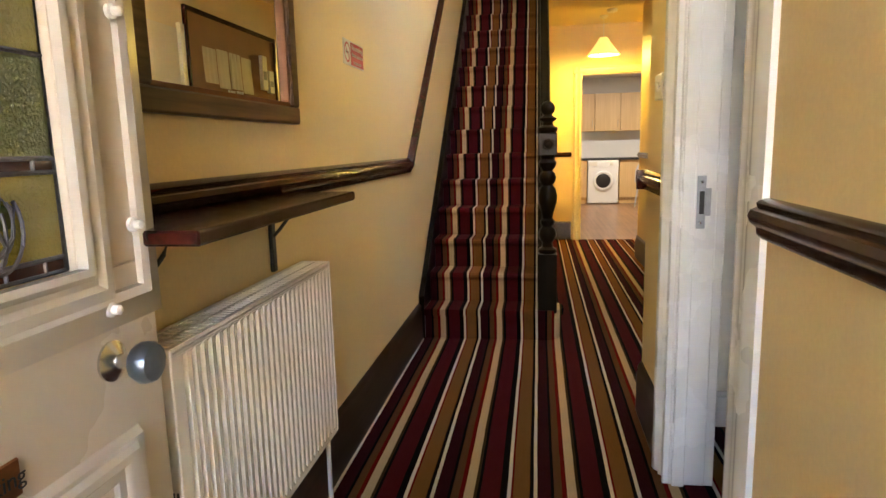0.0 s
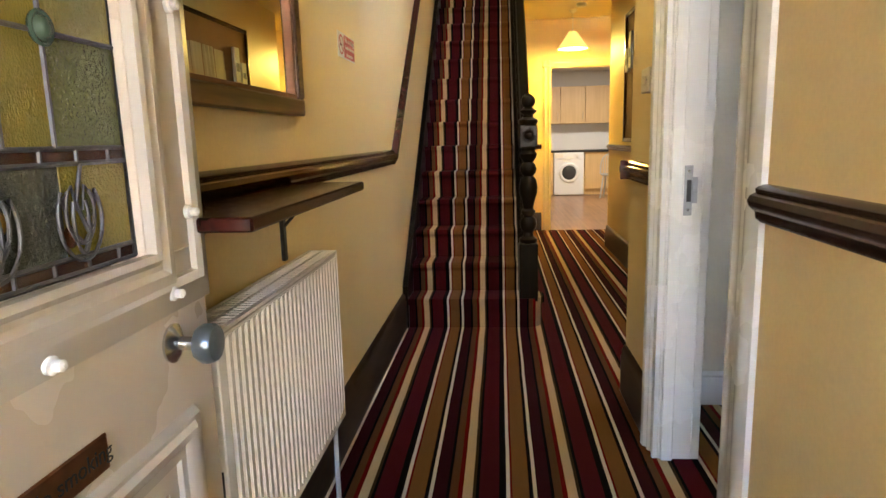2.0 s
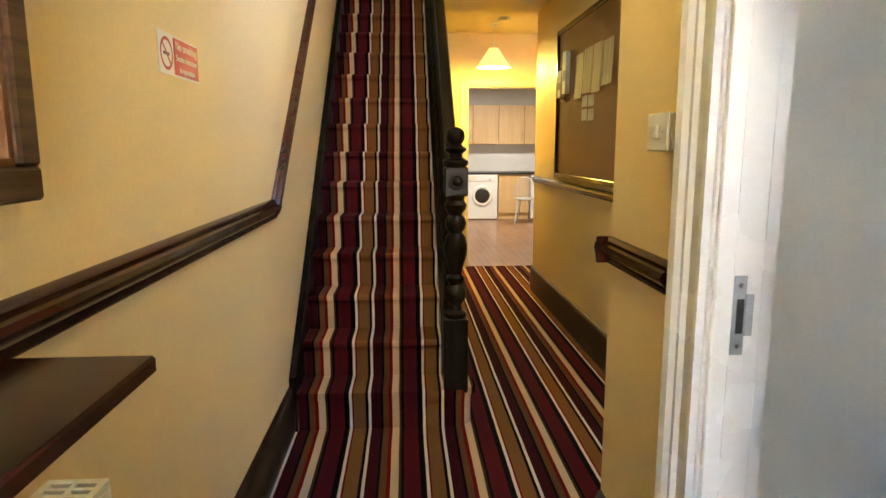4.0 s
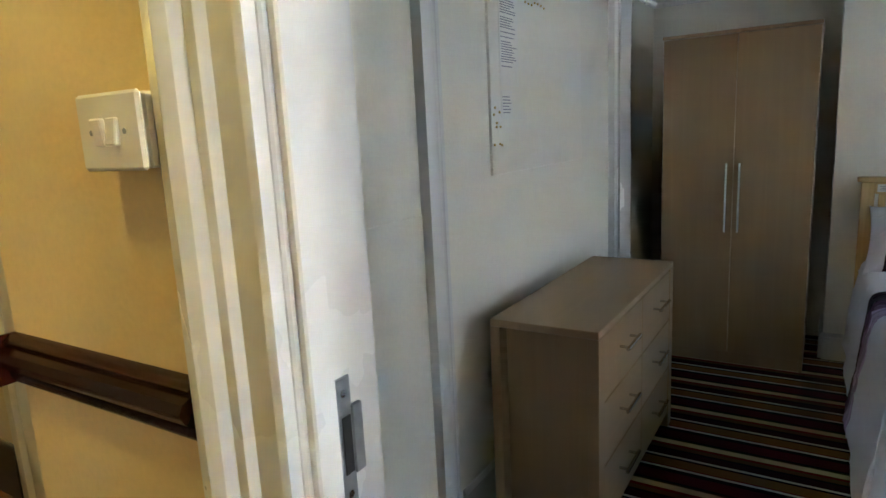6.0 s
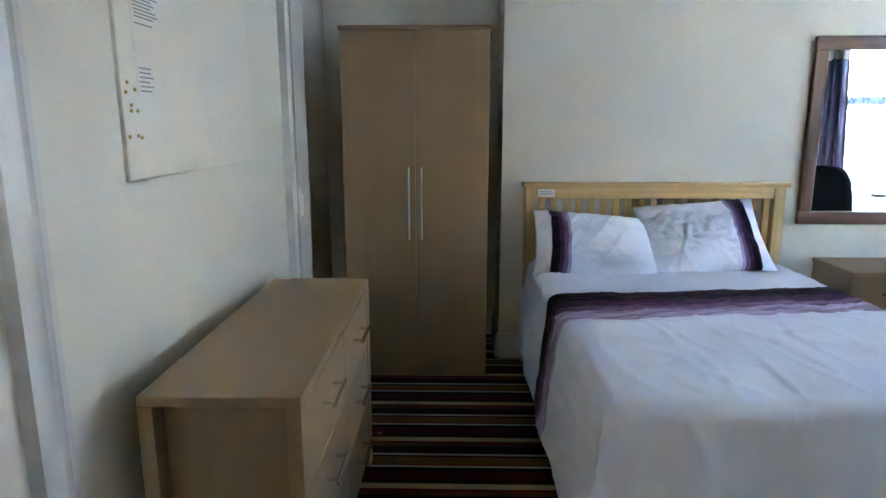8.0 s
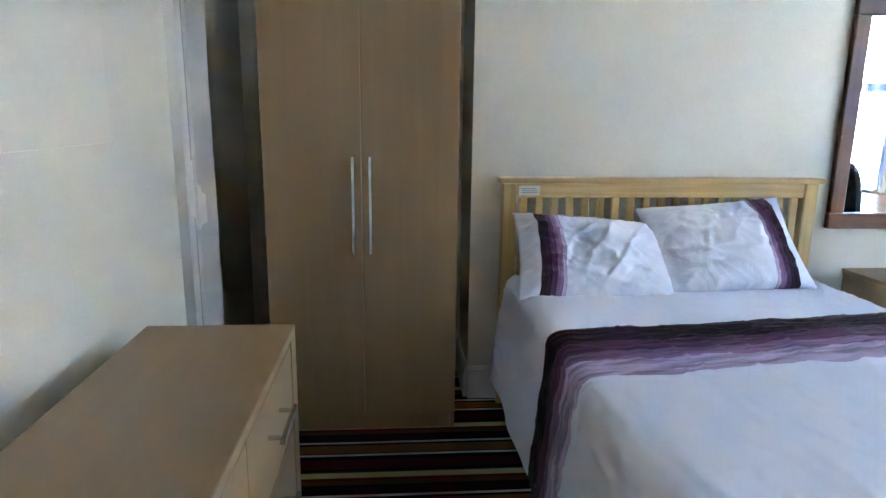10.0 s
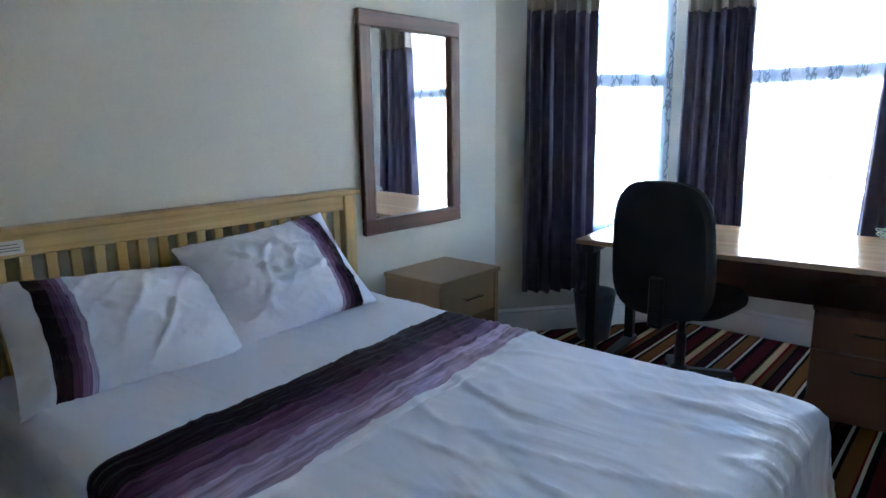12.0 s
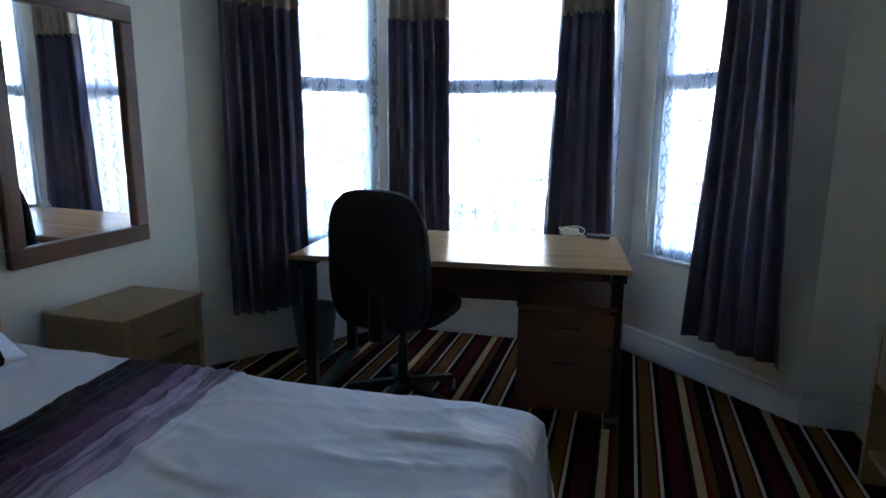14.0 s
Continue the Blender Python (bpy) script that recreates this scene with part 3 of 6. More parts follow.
# ---- front door, opened flat along the wall ----
LX, LY1 = -0.60, 1.06
front_door = tagged(thing("front_door", LX, LY1, 0, "open cream painted front door with leaded stained glass and a brass plate", "door"), kind="structure")
TH = 0.042
LW = 0.82
g0, g1, gz0, gz1 = -LW + 0.13, -0.158, 1.045, 1.92
bx("leaf", front_door, M_DOORW, (-TH, 0, -LW, 0, 0.01, gz0 - 0.01), (-TH, 0, -LW, g0, gz0 - 0.01, 2.03), (-TH, 0, g1, 0, gz0 - 0.01, 2.03), (-TH, 0, g0, g1, gz1, 2.03), bevel=0.002)

GLASSES = {}


def stained(color):
    if color not in GLASSES:
        m = bpy.data.materials.new("stained_glass")
        m.use_nodes = True
        nt = m.node_tree
        b = nt.nodes["Principled BSDF"]
        b.inputs["Base Color"].default_value = (*color, 1)
        b.inputs["Roughness"].default_value = 0.18
        n = nt.nodes.new("ShaderNodeTexNoise")
        n.inputs["Scale"].default_value = 28
        bp = nt.nodes.new("ShaderNodeBump")
        bp.inputs["Strength"].default_value = 0.35
        bp.inputs["Distance"].default_value = 0.01
        nt.links.new(n.outputs[0], bp.inputs["Height"])
        nt.links.new(bp.outputs[0], b.inputs["Normal"])
        GLASSES[color] = m
    return GLASSES[color]


M_LEAD = mat("lead_came", (0.09, 0.09, 0.095), 0.5, metal=0.5, vary=0.2, bump=0.2, scale=120)
M_KNOB = mat("pewter_knob", (0.13, 0.16, 0.19), 0.3, metal=0.6, vary=0.2)
MOULD = [(0, 0), (0.016, 0), (0.018, 0.010), (0.006, 0.020), (0.006, 0.028), (0.014, 0.036), (0.012, 0.052), (0.004, 0.058), (0, 0.058)]


def frame_mould(bm, y0, y1, z0, z1, prof, x=0.0):
    """A moulding round a rectangle on the door's face; the profile runs outwards from its inner edge."""
    inner = [(y0, z0), (y1, z0), (y1, z1), (y0, z1)]
    rings = []
    for (y, z), (sy, sz) in zip(inner, ((-1, -1), (1, -1), (1, 1), (-1, 1))):
        rings.append([bm.verts.new((x + p, y + sy * q, z + sz * q)) for p, q in prof])
    n = len(prof)
    for k in range(4):
        r0, r1 = rings[k], rings[(k + 1) % 4]
        for i in range(n - 1):
            bm.faces.new((r0[i], r0[i + 1], r1[i + 1], r1[i]))


bm = bmesh.new()
frame_mould(bm, g0, g1, gz0, gz1, MOULD)
finish("glazing_bead", bm, M_DOORTRIM, front_door, smooth=True)
bm = bmesh.new()
frame_mould(bm, g0 + 0.0, g1 + 0.075, gz0 - 0.0, gz1, [(0.0005, 0.045), (0.010, 0.047), (0.014, 0.060), (0.009, 0.075), (0.0005, 0.100)])
finish("bolection", bm, M_DOORTRIM, front_door, smooth=True)
for p0, p1, q0, q1 in ((-LW + 0.12, -0.455, 0.20, 0.765), (-0.355, -0.12, 0.20, 0.735)):
    bm = bmesh.new()
    frame_mould(bm, p0, p1, q0, q1, [(0, -0.02), (0.006, -0.015), (0.006, 0.0), (0.014, 0.008), (0.018, 0.022), (0.010, 0.030), (0.014, 0.040), (0, 0.048)])
    finish("panel_moulding", bm, M_DOORTRIM, front_door, smooth=True)
    bx("raised_panel", front_door, M_DOORW, (0.0005, 0.006, p0 + 0.05, p1 - 0.05, q0 + 0.05, q1 - 0.05), bevel=0.005)
notice = bx("brass_plate", front_door, M_BRASS, (0.0005, 0.005, -0.475, -0.295, 0.797, 0.845), bevel=0.002, label="brown engraved brass plate")

bm = bmesh.new()
lathe(bm, [(0.030, 0.0), (0.030, 0.004), (0.020, 0.010), (0.011, 0.014), (0.010, 0.036), (0.013, 0.040)], axis="x", cx=-0.115, cy=0.90)
finish("knob_rose", bm, M_CHROME, front_door, smooth=True)
bm = bmesh.new()
lathe(bm, [(0.012, 0.038), (0.026, 0.042), (0.031, 0.052), (0.031, 0.062), (0.027, 0.070), (0.012, 0.074)], axis="x", cx=-0.115, cy=0.90, seg=12)
finish("knob", bm, M_KNOB, front_door, smooth=True)
for yy, zz in ((-0.050, 1.093), (-0.118, 0.978), (-0.380, 0.964), (-0.640, 0.958), (-0.050, 1.40), (-0.050, 1.70)):
    bm = bmesh.new()
    lathe(bm, [(0.011, 0.008), (0.011, 0.014), (0.007, 0.016), (0.007, 0.026), (0.003, 0.029)], axis="x", cx=yy, cy=zz, seg=12)
    finish("stud", bm, M_GLOSS, front_door, smooth=True)
for zz in (0.35, 1.72):
    bx("latch_face", front_door, M_STEEL_DARK, (-0.030, -0.012, 0.0, 0.0015, zz, zz + 0.09), bevel=0)
bx("lock_face", front_door, M_STEEL_DARK, (-0.032, -0.010, 0.0, 0.0015, 0.66, 0.80), bevel=0)

# leaded light: coloured pieces in rows, with lead between them
rng = random.Random(11)
# panes are opaque: yellow wall light through the glass is put into these tones
OLIVE, AMBER, DULLG, GREY, RUST = (0.20, 0.165, 0.035), (0.27, 0.15, 0.030), (0.09, 0.10, 0.030), (0.05, 0.055, 0.045), (0.055, 0.018, 0.01)
vx = [g0] + [v for v in (-0.600, -0.523, -0.446, -0.370, -0.291) if g0 + 0.02 < v < g1 - 0.02] + [g1]
hz = [1.195, 1.326, 1.50, 1.66, 1.80, gz1]
tones = [OLIVE, AMBER, DULLG, OLIVE, AMBER, OLIVE, DULLG, AMBER]
XG = -0.018
for i in range(len(vx) - 1):
    for j in range(len(hz) - 1):
        bx("pane", front_door, stained(tones[(i * 2 + j * 3) % 8]), (XG - 0.002, XG, vx[i] + 0.002, vx[i + 1] - 0.002, hz[j] + 0.002, hz[j + 1] - 0.002), bevel=0)
k_ = 0
y = g0
while y < g1 - 0.01:
    w_ = min(0.062, g1 - y)
    bx("pane", front_door, stained(RUST), (XG - 0.002, XG, y + 0.002, y + w_ - 0.002, 1.179, 1.193), bevel=0)
    bx("pane", front_door, stained(RUST), (XG - 0.002, XG, y + 0.002, y + w_ - 0.002, gz0 + 0.001, gz0 + 0.018), bevel=0)
    y += 0.062
for i in range(4):
    a_, b_ = g0 + (g1 - g0) * i / 4, g0 + (g1 - g0) * (i + 1) / 4
    bx("pane", front_door, stained((GREY, OLIVE, GREY, OLIVE)[i]), (XG - 0.002, XG, a_ + 0.001, b_ - 0.001, gz0 + 0.020, 1.177), bevel=0)
bm = bmesh.new()
for v in vx[1:-1]:
    tube(bm, [(XG, v, 1.195), (XG, v, gz1)], 0.0035, 6)
for h in [1.177, 1.195, *hz[1:-1], gz0 + 0.019]:
    tube(bm, [(XG, g0, h), (XG, g1, h)], 0.0035, 6)
y = g0 + 0.062
while y < g1 - 0.01:
    tube(bm, [(XG, y, 1.177), (XG, y, 1.195)], 0.003, 6)
    tube(bm, [(XG, y, gz0), (XG, y, gz0 + 0.019)], 0.003, 6)
    y += 0.062
for cx_, s in ((g1 - 0.105, 1), (g1 - 0.245, 1), (g0 + 0.08, -1)):
    zc = 1.11
    for amp, dz in ((0.040, 0.0), (0.026, 0.008), (0.014, -0.004)):
        pts = [(XG + 0.002, cx_ + s * amp * math.sin(a), zc + dz + 0.052 * math.cos(a) * (1 - 0.25 * (amp < 0.03))) for a in [math.pi * 2 * q / 22 for q in range(3, 20)]]
        tube(bm, pts, 0.0025, 6)
    tube(bm, [(XG + 0.002, cx_, gz0 + 0.02), (XG + 0.002, cx_ + 0.012, 1.09), (XG + 0.002, cx_ - 0.006, 1.13), (XG + 0.002, cx_ + 0.010, 1.176)], 0.0025, 6)
    for q in (-1, 1):
        tube(bm, [(XG + 0.002, cx_, 1.08), (XG + 0.002, cx_ + q * 0.022, 1.10), (XG + 0.002, cx_ + q * 0.03, 1.135), (XG + 0.002, cx_ + q * 0.012, 1.15), (XG + 0.002, cx_ + q * 0.004, 1.12)], 0.002, 6)
tube(bm, [(XG, g0, gz0), (XG, g1, gz0), (XG, g1, gz1), (XG, g0, gz1), (XG, g0, gz0)], 0.005, 6)
finish("lead_came", bm, M_LEAD, front_door, smooth=True)
for vv in (-0.291, -0.523):
    bm = bmesh.new()
    lathe(bm, [(0.019, XG - 0.001), (0.021, XG + 0.004), (0.018, XG + 0.006), (0.015, XG + 0.005), (0.010, XG + 0.011), (0.003, XG + 0.013)], axis="x", cx=vv, cy=1.330, seg=20)
    finish("roundel", bm, stained((0.05, 0.09, 0.06)), front_door, smooth=True)
for (cy_, cz_, rr, col) in ((g1 - 0.09, 1.125, 0.016, DULLG), (g1 - 0.125, 1.09, 0.014, RUST), (g1 - 0.235, 1.12, 0.016, AMBER), (g1 - 0.26, 1.085, 0.013, DULLG), (g0 + 0.09, 1.11, 0.018, DULLG)):
    bm = bmesh.new()
    lathe(bm, [(rr, XG + 0.0005), (rr * 0.8, XG + 0.002), (0.002, XG + 0.0025)], axis="x", cx=cy_, cy=cz_, seg=12)
    finish("petal", bm, stained(col), front_door, smooth=True)

# ---- hall: things on the walls ----
M_HMIR = wood("antique_brown_frame", (0.035, 0.015, 0.008), (0.13, 0.07, 0.035), 0.3, axis=1, scale=1.5)
M_COPPER = mat("copper_slip", (0.20, 0.085, 0.035), 0.45, metal=0.4, vary=0.15)


def wall_mirror(name, x, y0, y1, z0, z1, w, side, mf, mfz, label, slip=None, depth=0.03):
    """A framed mirror flat on a wall whose face is at x and looks to +x (side 1) or -x (side -1)."""
    t = thing(name, x, (y0 + y1) / 2, z0, label, "mirror")
    h, wd = z1 - z0, (y1 - y0) / 2
    a, b = sorted((0, side * depth))
    bx("rail", t, mf, (a, b, -wd, wd, 0, w), bevel=0.005)
    bx("rail", t, mf, (a, b, -wd, wd, h - w, h), bevel=0.005)
    bx("stile", t, mfz, (a, b, -wd, -wd + w, w + 0.0005, h - w - 0.0005), bevel=0.005)
    bx("stile", t, mfz, (a, b, wd - w, wd, w + 0.0005, h - w - 0.0005), bevel=0.005)
    if slip:
        s = 0.012
        a2, b2 = sorted((0.004 * side, side * depth * 0.7))
        bx("slip", t, slip, (a2, b2, -wd + w, wd - w, w, w + s), (a2, b2, -wd + w, wd - w, h - w - s, h - w), (a2, b2, -wd + w, -wd + w + s, w + s, h - w - s), (a2, b2, wd - w - s, wd - w, w + s, h - w - s), bevel=0.001)
    a3, b3 = sorted((0.002 * side, side * 0.008))
    bx("glass", t, M_MIRROR, (a3, b3, -wd + w - 0.004, wd - w + 0.004, w - 0.004, h - w + 0.004), bevel=0)
    return t


wall_mirror("wall_mirror", XL, 1.22, 2.01, 1.275, 2.02, 0.05, 1, M_HMIR, M_HMIR, "rectangular wall mirror in dark mottled frame with copper slip", M_COPPER)

shelf = thing("wall_shelf", XL, 1.46, 1.080, "long dark mahogany wall shelf on black brackets above the radiator", "shelf")
bx("shelf_board", shelf, M_DARKWOOD, (0.0, 0.235, -0.43, 0.40, -0.025, 0.0), bevel=0.004)
for yy in (-0.25, 0.34):
    bm = bmesh.new()
    box(bm, 0.0, 0.012, yy - 0.012, yy + 0.012, -0.22, -0.026, 0.002)
    box(bm, 0.013, 0.15, yy - 0.008, yy + 0.008, -0.04, -0.026, 0.002)
    tube(bm, [(0.010, yy, -0.12), (0.03, yy, -0.10), (0.055, yy, -0.07), (0.07, yy, -0.038)], 0.005)
    finish("bracket", bm, M_BLACKPL, shelf)

# radiator
RY0, RY1, RZ0, RZ1 = 1.10, 1.93, 0.32, 0.866
rad = thing("radiator", XL, (RY0 + RY1) / 2, 0, "cream enamelled panel radiator with fluted front under the shelf", "radiator")
bm = bmesh.new()
n = 27
prof = []
pitch = (RY1 - RY0 - 0.04) / n
yy0 = -(RY1 - RY0) / 2 + 0.02
pts = [(0.122, yy0 - 0.02)]
for i in range(n):
    y = yy0 + i * pitch
    pts += [(0.122, y), (0.122, y + pitch * 0.46), (0.108, y + pitch * 0.60), (0.108, y + pitch * 0.86)]
pts += [(0.122, yy0 + n * pitch), (0.122, yy0 + n * pitch + 0.02)]
zs = [RZ0 + 0.02, RZ0 + 0.035, RZ1 - 0.035, RZ1 - 0.02]
rows = []
for j, z in enumerate(zs):
    rows.append([bm.verts.new((0.122 if j in (0, 3) else x, y, z)) for x, y in pts])
for r0, r1 in zip(rows, rows[1:]):
    for i in range(len(pts) - 1):
        bm.faces.new((r0[i], r0[i + 1], r1[i + 1], r1[i]))
finish("front_panel", bm, M_RAD, rad)
hw = (RY1 - RY0) / 2
bx("back_panel", rad, M_RAD, (0.03, 0.04, -hw, hw, RZ0, RZ1 - 0.02), (0.105, 0.1215, -hw, hw, RZ0, RZ0 + 0.022), (0.108, 0.1215, -hw, hw, RZ1 - 0.022, RZ1 - 0.01), bevel=0.003)
for s in (-1, 1):
    o = bx("side_panel", rad, M_RAD, (0.035, 0.124, s * hw - 0.004, s * hw + 0.004, RZ0 + 0.005, RZ1), bevel=0.002)
bm = bmesh.new()
box(bm, 0.035, 0.046, -hw, hw, RZ1 - 0.008, RZ1, 0)
box(bm, 0.113, 0.124, -hw, hw, RZ1 - 0.008, RZ1, 0)
for i in range(46):
    y = -hw + 0.006 + i * (2 * hw - 0.012) / 45
    box(bm, 0.046, 0.113, y - 0.0035, y + 0.0035, RZ1 - 0.006, RZ1 - 0.001, 0)
box(bm, 0.076, 0.083, -hw, hw, RZ1 - 0.007, RZ1 - 0.001, 0)
finish("top_grille", bm, M_RAD, rad)
bm = bmesh.new()
for i in range(8):
    y = 0.052 + i * 0.0085
    box(bm, y, y + 0.004, -hw - 0.0050, -hw - 0.0035, RZ0 + 0.20, RZ0 + 0.28, 0)
finish("side_slots", bm, M_BLACKPL, rad)
bm = bmesh.new()
lathe(bm, [(0.016, -hw - 0.004), (0.016, -hw - 0.012), (0.011, -hw - 0.014), (0.004, -hw - 0.015)], cx=0.078, cy=RZ1 - 0.055, axis="y", seg=16)
finish("bleed_plug", bm, M_STEEL_DARK, rad, smooth=True)
bm = bmesh.new()
tube(bm, [(0.08, hw + 0.02, 0.0), (0.08, hw + 0.02, RZ0 + 0.05)], 0.008)
tube(bm, [(0.08, hw + 0.02, RZ0 + 0.04), (0.08, hw - 0.02, RZ0 + 0.04)], 0.011)
finish("pipe", bm, M_GLOSS, rad, smooth=True)
bm = bmesh.new()
tube(bm, [(0.08, -hw - 0.02, 0.0), (0.08, -hw - 0.02, RZ0 + 0.05)], 0.008)
tube(bm, [(0.08, -hw - 0.02, RZ0 + 0.04), (0.08, -hw + 0.02, RZ0 + 0.04)], 0.011)
finish("pipe", bm, M_GLOSS, rad, smooth=True)
bx("wall_bracket", rad, M_RAD, (0.0, 0.031, -hw + 0.12, -hw + 0.15, RZ0 + 0.05, RZ1 - 0.1))
bx("wall_bracket", rad, M_RAD, (0.0, 0.031, hw - 0.15, hw - 0.12, RZ0 + 0.05, RZ1 - 0.1))


def text_part(name, body, size, parent, m, loc, rot):
    """Lettering as a mesh of its own."""
    cu = bpy.data.curves.new(name, "FONT")
    cu.body, cu.size, cu.align_x, cu.align_y = body, size, "CENTER", "CENTER"
    cu.extrude = 0.0004
    tmp = new("tmp", cu)
    me = bpy.data.meshes.new_from_object(tmp.evaluated_get(bpy.context.evaluated_depsgraph_get()))
    bpy.data.objects.remove(tmp)
    me.materials.clear()
    me.materials.append(m)
    ob = new(name, me)
    ob.parent = parent
    ob.matrix_local = pose(*loc, *rot)
    return ob


text_part("lettering", "No smoking", 0.030, notice, M_BLACKPL, (0.0054, -0.364, 0.821), (90, 0, 90))
bm = bmesh.new()
for i in range(20):
    a0, a1 = 2 * math.pi * i / 20, 2 * math.pi * (i + 1) / 20
    bm.faces.new([bm.verts.new((0.0056, -0.452 + q * math.cos(a), 0.821 + q * math.sin(a))) for a, q in ((a0, 0.018), (a1, 0.018), (a1, 0.014), (a0, 0.014))])
bm.faces.new([bm.verts.new((0.0056, -0.452 + y, 0.821 + z)) for y, z in ((-0.013, 0.009), (-0.009, 0.013), (0.013, -0.009), (0.009, -0.013))])
finish("engraved_ring", bm, M_BLACKPL, notice)

sign = thing("no_smoking_sign", XL, 2.705, 1.575, "red and white no smoking notice stuck on the yellow wall", "sign")
bx("plate", sign, M_PAPER, (0.0005, 0.003, -0.150, 0.150, -0.055, 0.055), bevel=0)
bx("red_panel", sign, M_RED, (0.003, 0.0042, -0.045, 0.146, -0.050, 0.050), bevel=0)
text_part("lettering", "No smoking", 0.034, sign, M_PAPER, (0.0046, 0.050, 0.030), (90, 0, 90))
text_part("lettering", "Smoke detectors", 0.024, sign, M_PAPER, (0.0046, 0.050, -0.003), (90, 0, 90))
text_part("lettering", "in operation", 0.024, sign, M_PAPER, (0.0046, 0.050, -0.034), (90, 0, 90))
bm = bmesh.new()
for i in range(28):
    a0, a1 = 2 * math.pi * i / 28, 2 * math.pi * (i + 1) / 28
    vs = [bm.verts.new((0.0038, -0.098 + r * math.cos(a), r * math.sin(a))) for a, r in ((a0, 0.044), (a1, 0.044), (a1, 0.035), (a0, 0.035))]
    bm.faces.new(vs)
vs = [bm.verts.new((0.0038, -0.098 + y, z)) for y, z in ((-0.030, 0.024), (-0.024, 0.030), (0.030, -0.024), (0.024, -0.030))]
bm.faces.new(vs)
finish("ring", bm, M_RED, sign)
bx("cigarette", sign, M_BLACKPL, (0.0031, 0.0036, -0.120, -0.078, -0.004, 0.004), bevel=0)

sign.scale = (1.0, 0.92, 0.88)

switch = thing("light_switch", XP, 2.515, 1.388, "cream plastic double light switch on a deep box", "light switch")
bx("back_box", switch, M_PLASTIC, (-0.032, 0.0, -0.060, 0.060, -0.043, 0.043), bevel=0.003)
bx("face_plate", switch, M_PLASTIC, (-0.041, -0.0325, -0.062, 0.062, -0.045, 0.045), bevel=0.004)
for yy in (-0.012, 0.014):
    o = bx("rocker", switch, M_PLASTIC, (-0.004, 0.004, -0.010, 0.010, -0.016, 0.016), bevel=0.0015)
    o.matrix_local = pose(-0.043, yy, 0, 0, 8 if yy < 0 else -8, 0)
for yy in (-0.032, 0.034):
    bm = bmesh.new()
    lathe(bm, [(0.0035, -0.0408), (0.0035, -0.0418), (0.001, -0.042)], axis="x", cx=yy, cy=0.0, seg=10)
    finish("screw", bm, M_STEEL_DARK, switch)

# cork board
cork = thing("cork_board", XF, 5.25, 1.13, "large cork notice board in a dark wooden frame with pinned papers", "notice board")
bx("cork_panel", cork, M_CORK, (-0.012, 0, -0.75, 0.75, 0.03, 1.08), bevel=0)
bx("frame", cork, M_DARKWOOD, (-0.028, 0, -0.78, 0.78, -0.005, 0.03), (-0.028, 0, -0.78, 0.78, 1.08, 1.115), (-0.028, 0, -0.78, -0.75, 0.0305, 1.0795), (-0.028, 0, 0.75, 0.78, 0.0305, 1.0795), bevel=0.004)

M_PAPER_OLD = mat("aged_paper", (0.50, 0.40, 0.24), 0.7, vary=0.08, bump=0.1, scale=12)


def sheet(parent, y0, y1, z0, z1, m, curl=0.01, name="paper"):
    """A pinned sheet on the cork, its lower edge curling off."""
    bm = bmesh.new()
    rows = []
    for j in range(7):
        v = j / 6
        rows.append([bm.verts.new((-0.0125 - 0.0008 - curl * (1 - v) ** 2 - 0.002 * math.sin(3 * i + 7 * y0), y0 + (y1 - y0) * i / 6, z0 + (z1 - z0) * v)) for i in range(7)])
    for r0, r1 in zip(rows, rows[1:]):
        for i in range(6):
            bm.faces.new((r0[i], r0[i + 1], r1[i + 1], r1[i]))
    ob = finish(name, bm, m, parent)
    sd = ob.modifiers.new("thickness", "SOLIDIFY")
    sd.thickness = 0.0006
    return ob


for y0, y1, z0, z1, mm in ((-0.56, -0.36, 0.595, 0.86, M_PAPER_OLD), (-0.34, -0.16, 0.57, 0.87, M_PAPER_OLD), (-0.14, 0.06, 0.58, 0.87, M_PAPER_OLD), (0.07, 0.26, 0.56, 0.86, M_PAPER_OLD)):
    sheet(cork, y0, y1, z0, z1, mm)
for y0, z0 in ((-0.20, 0.40), (-0.05, 0.405), (-0.20, 0.49), (-0.05, 0.495)):
    sheet(cork, y0, y0 + 0.13, z0, z0 + 0.075, M_PAPER, 0.002, "card")
for y0, z0, h_ in ((0.42, 0.62, 0.30), (0.56, 0.60, 0.20)):
    bx("leaflet", cork, M_PAPER, (-0.045, -0.0135, y0, y0 + 0.10, z0, z0 + h_), bevel=0.002)
    bx("print", cork, M_INK, (-0.0462, -0.0452, y0 + 0.015, y0 + 0.085, z0 + h_ * 0.3, z0 + h_ * 0.55), bevel=0)

# pendant lamp and smoke alarm
M_SHADE = glow("lamp_shade_fabric", (1.0, 0.76, 0.20), 0.020)
PX, PY = 0.72, 7.45
pendant = thing("pendant_lamp", PX, PY, HC, "lit pendant lamp with a cream pleated cone shade", "ceiling lamp")
bm = bmesh.new()
lathe(bm, [(0.045, 0.0), (0.045, -0.012), (0.02, -0.03), (0.006, -0.034)])
finish("ceiling_rose", bm, M_PLASTIC, pendant, smooth=True)
bm = bmesh.new()
tube(bm, [(0, 0, -0.03), (0, 0, -0.24)], 0.004)
finish("flex", bm, M_PLASTIC, pendant)
bm = bmesh.new()
prof = [(0.045, -0.23), (0.075, -0.28), (0.125, -0.35), (0.170, -0.415), (0.168, -0.416), (0.122, -0.352), (0.072, -0.282), (0.042, -0.232)]
lathe(bm, prof, seg=32)
finish("shade", bm, M_SHADE, pendant, smooth=True)
bm = bmesh.new()
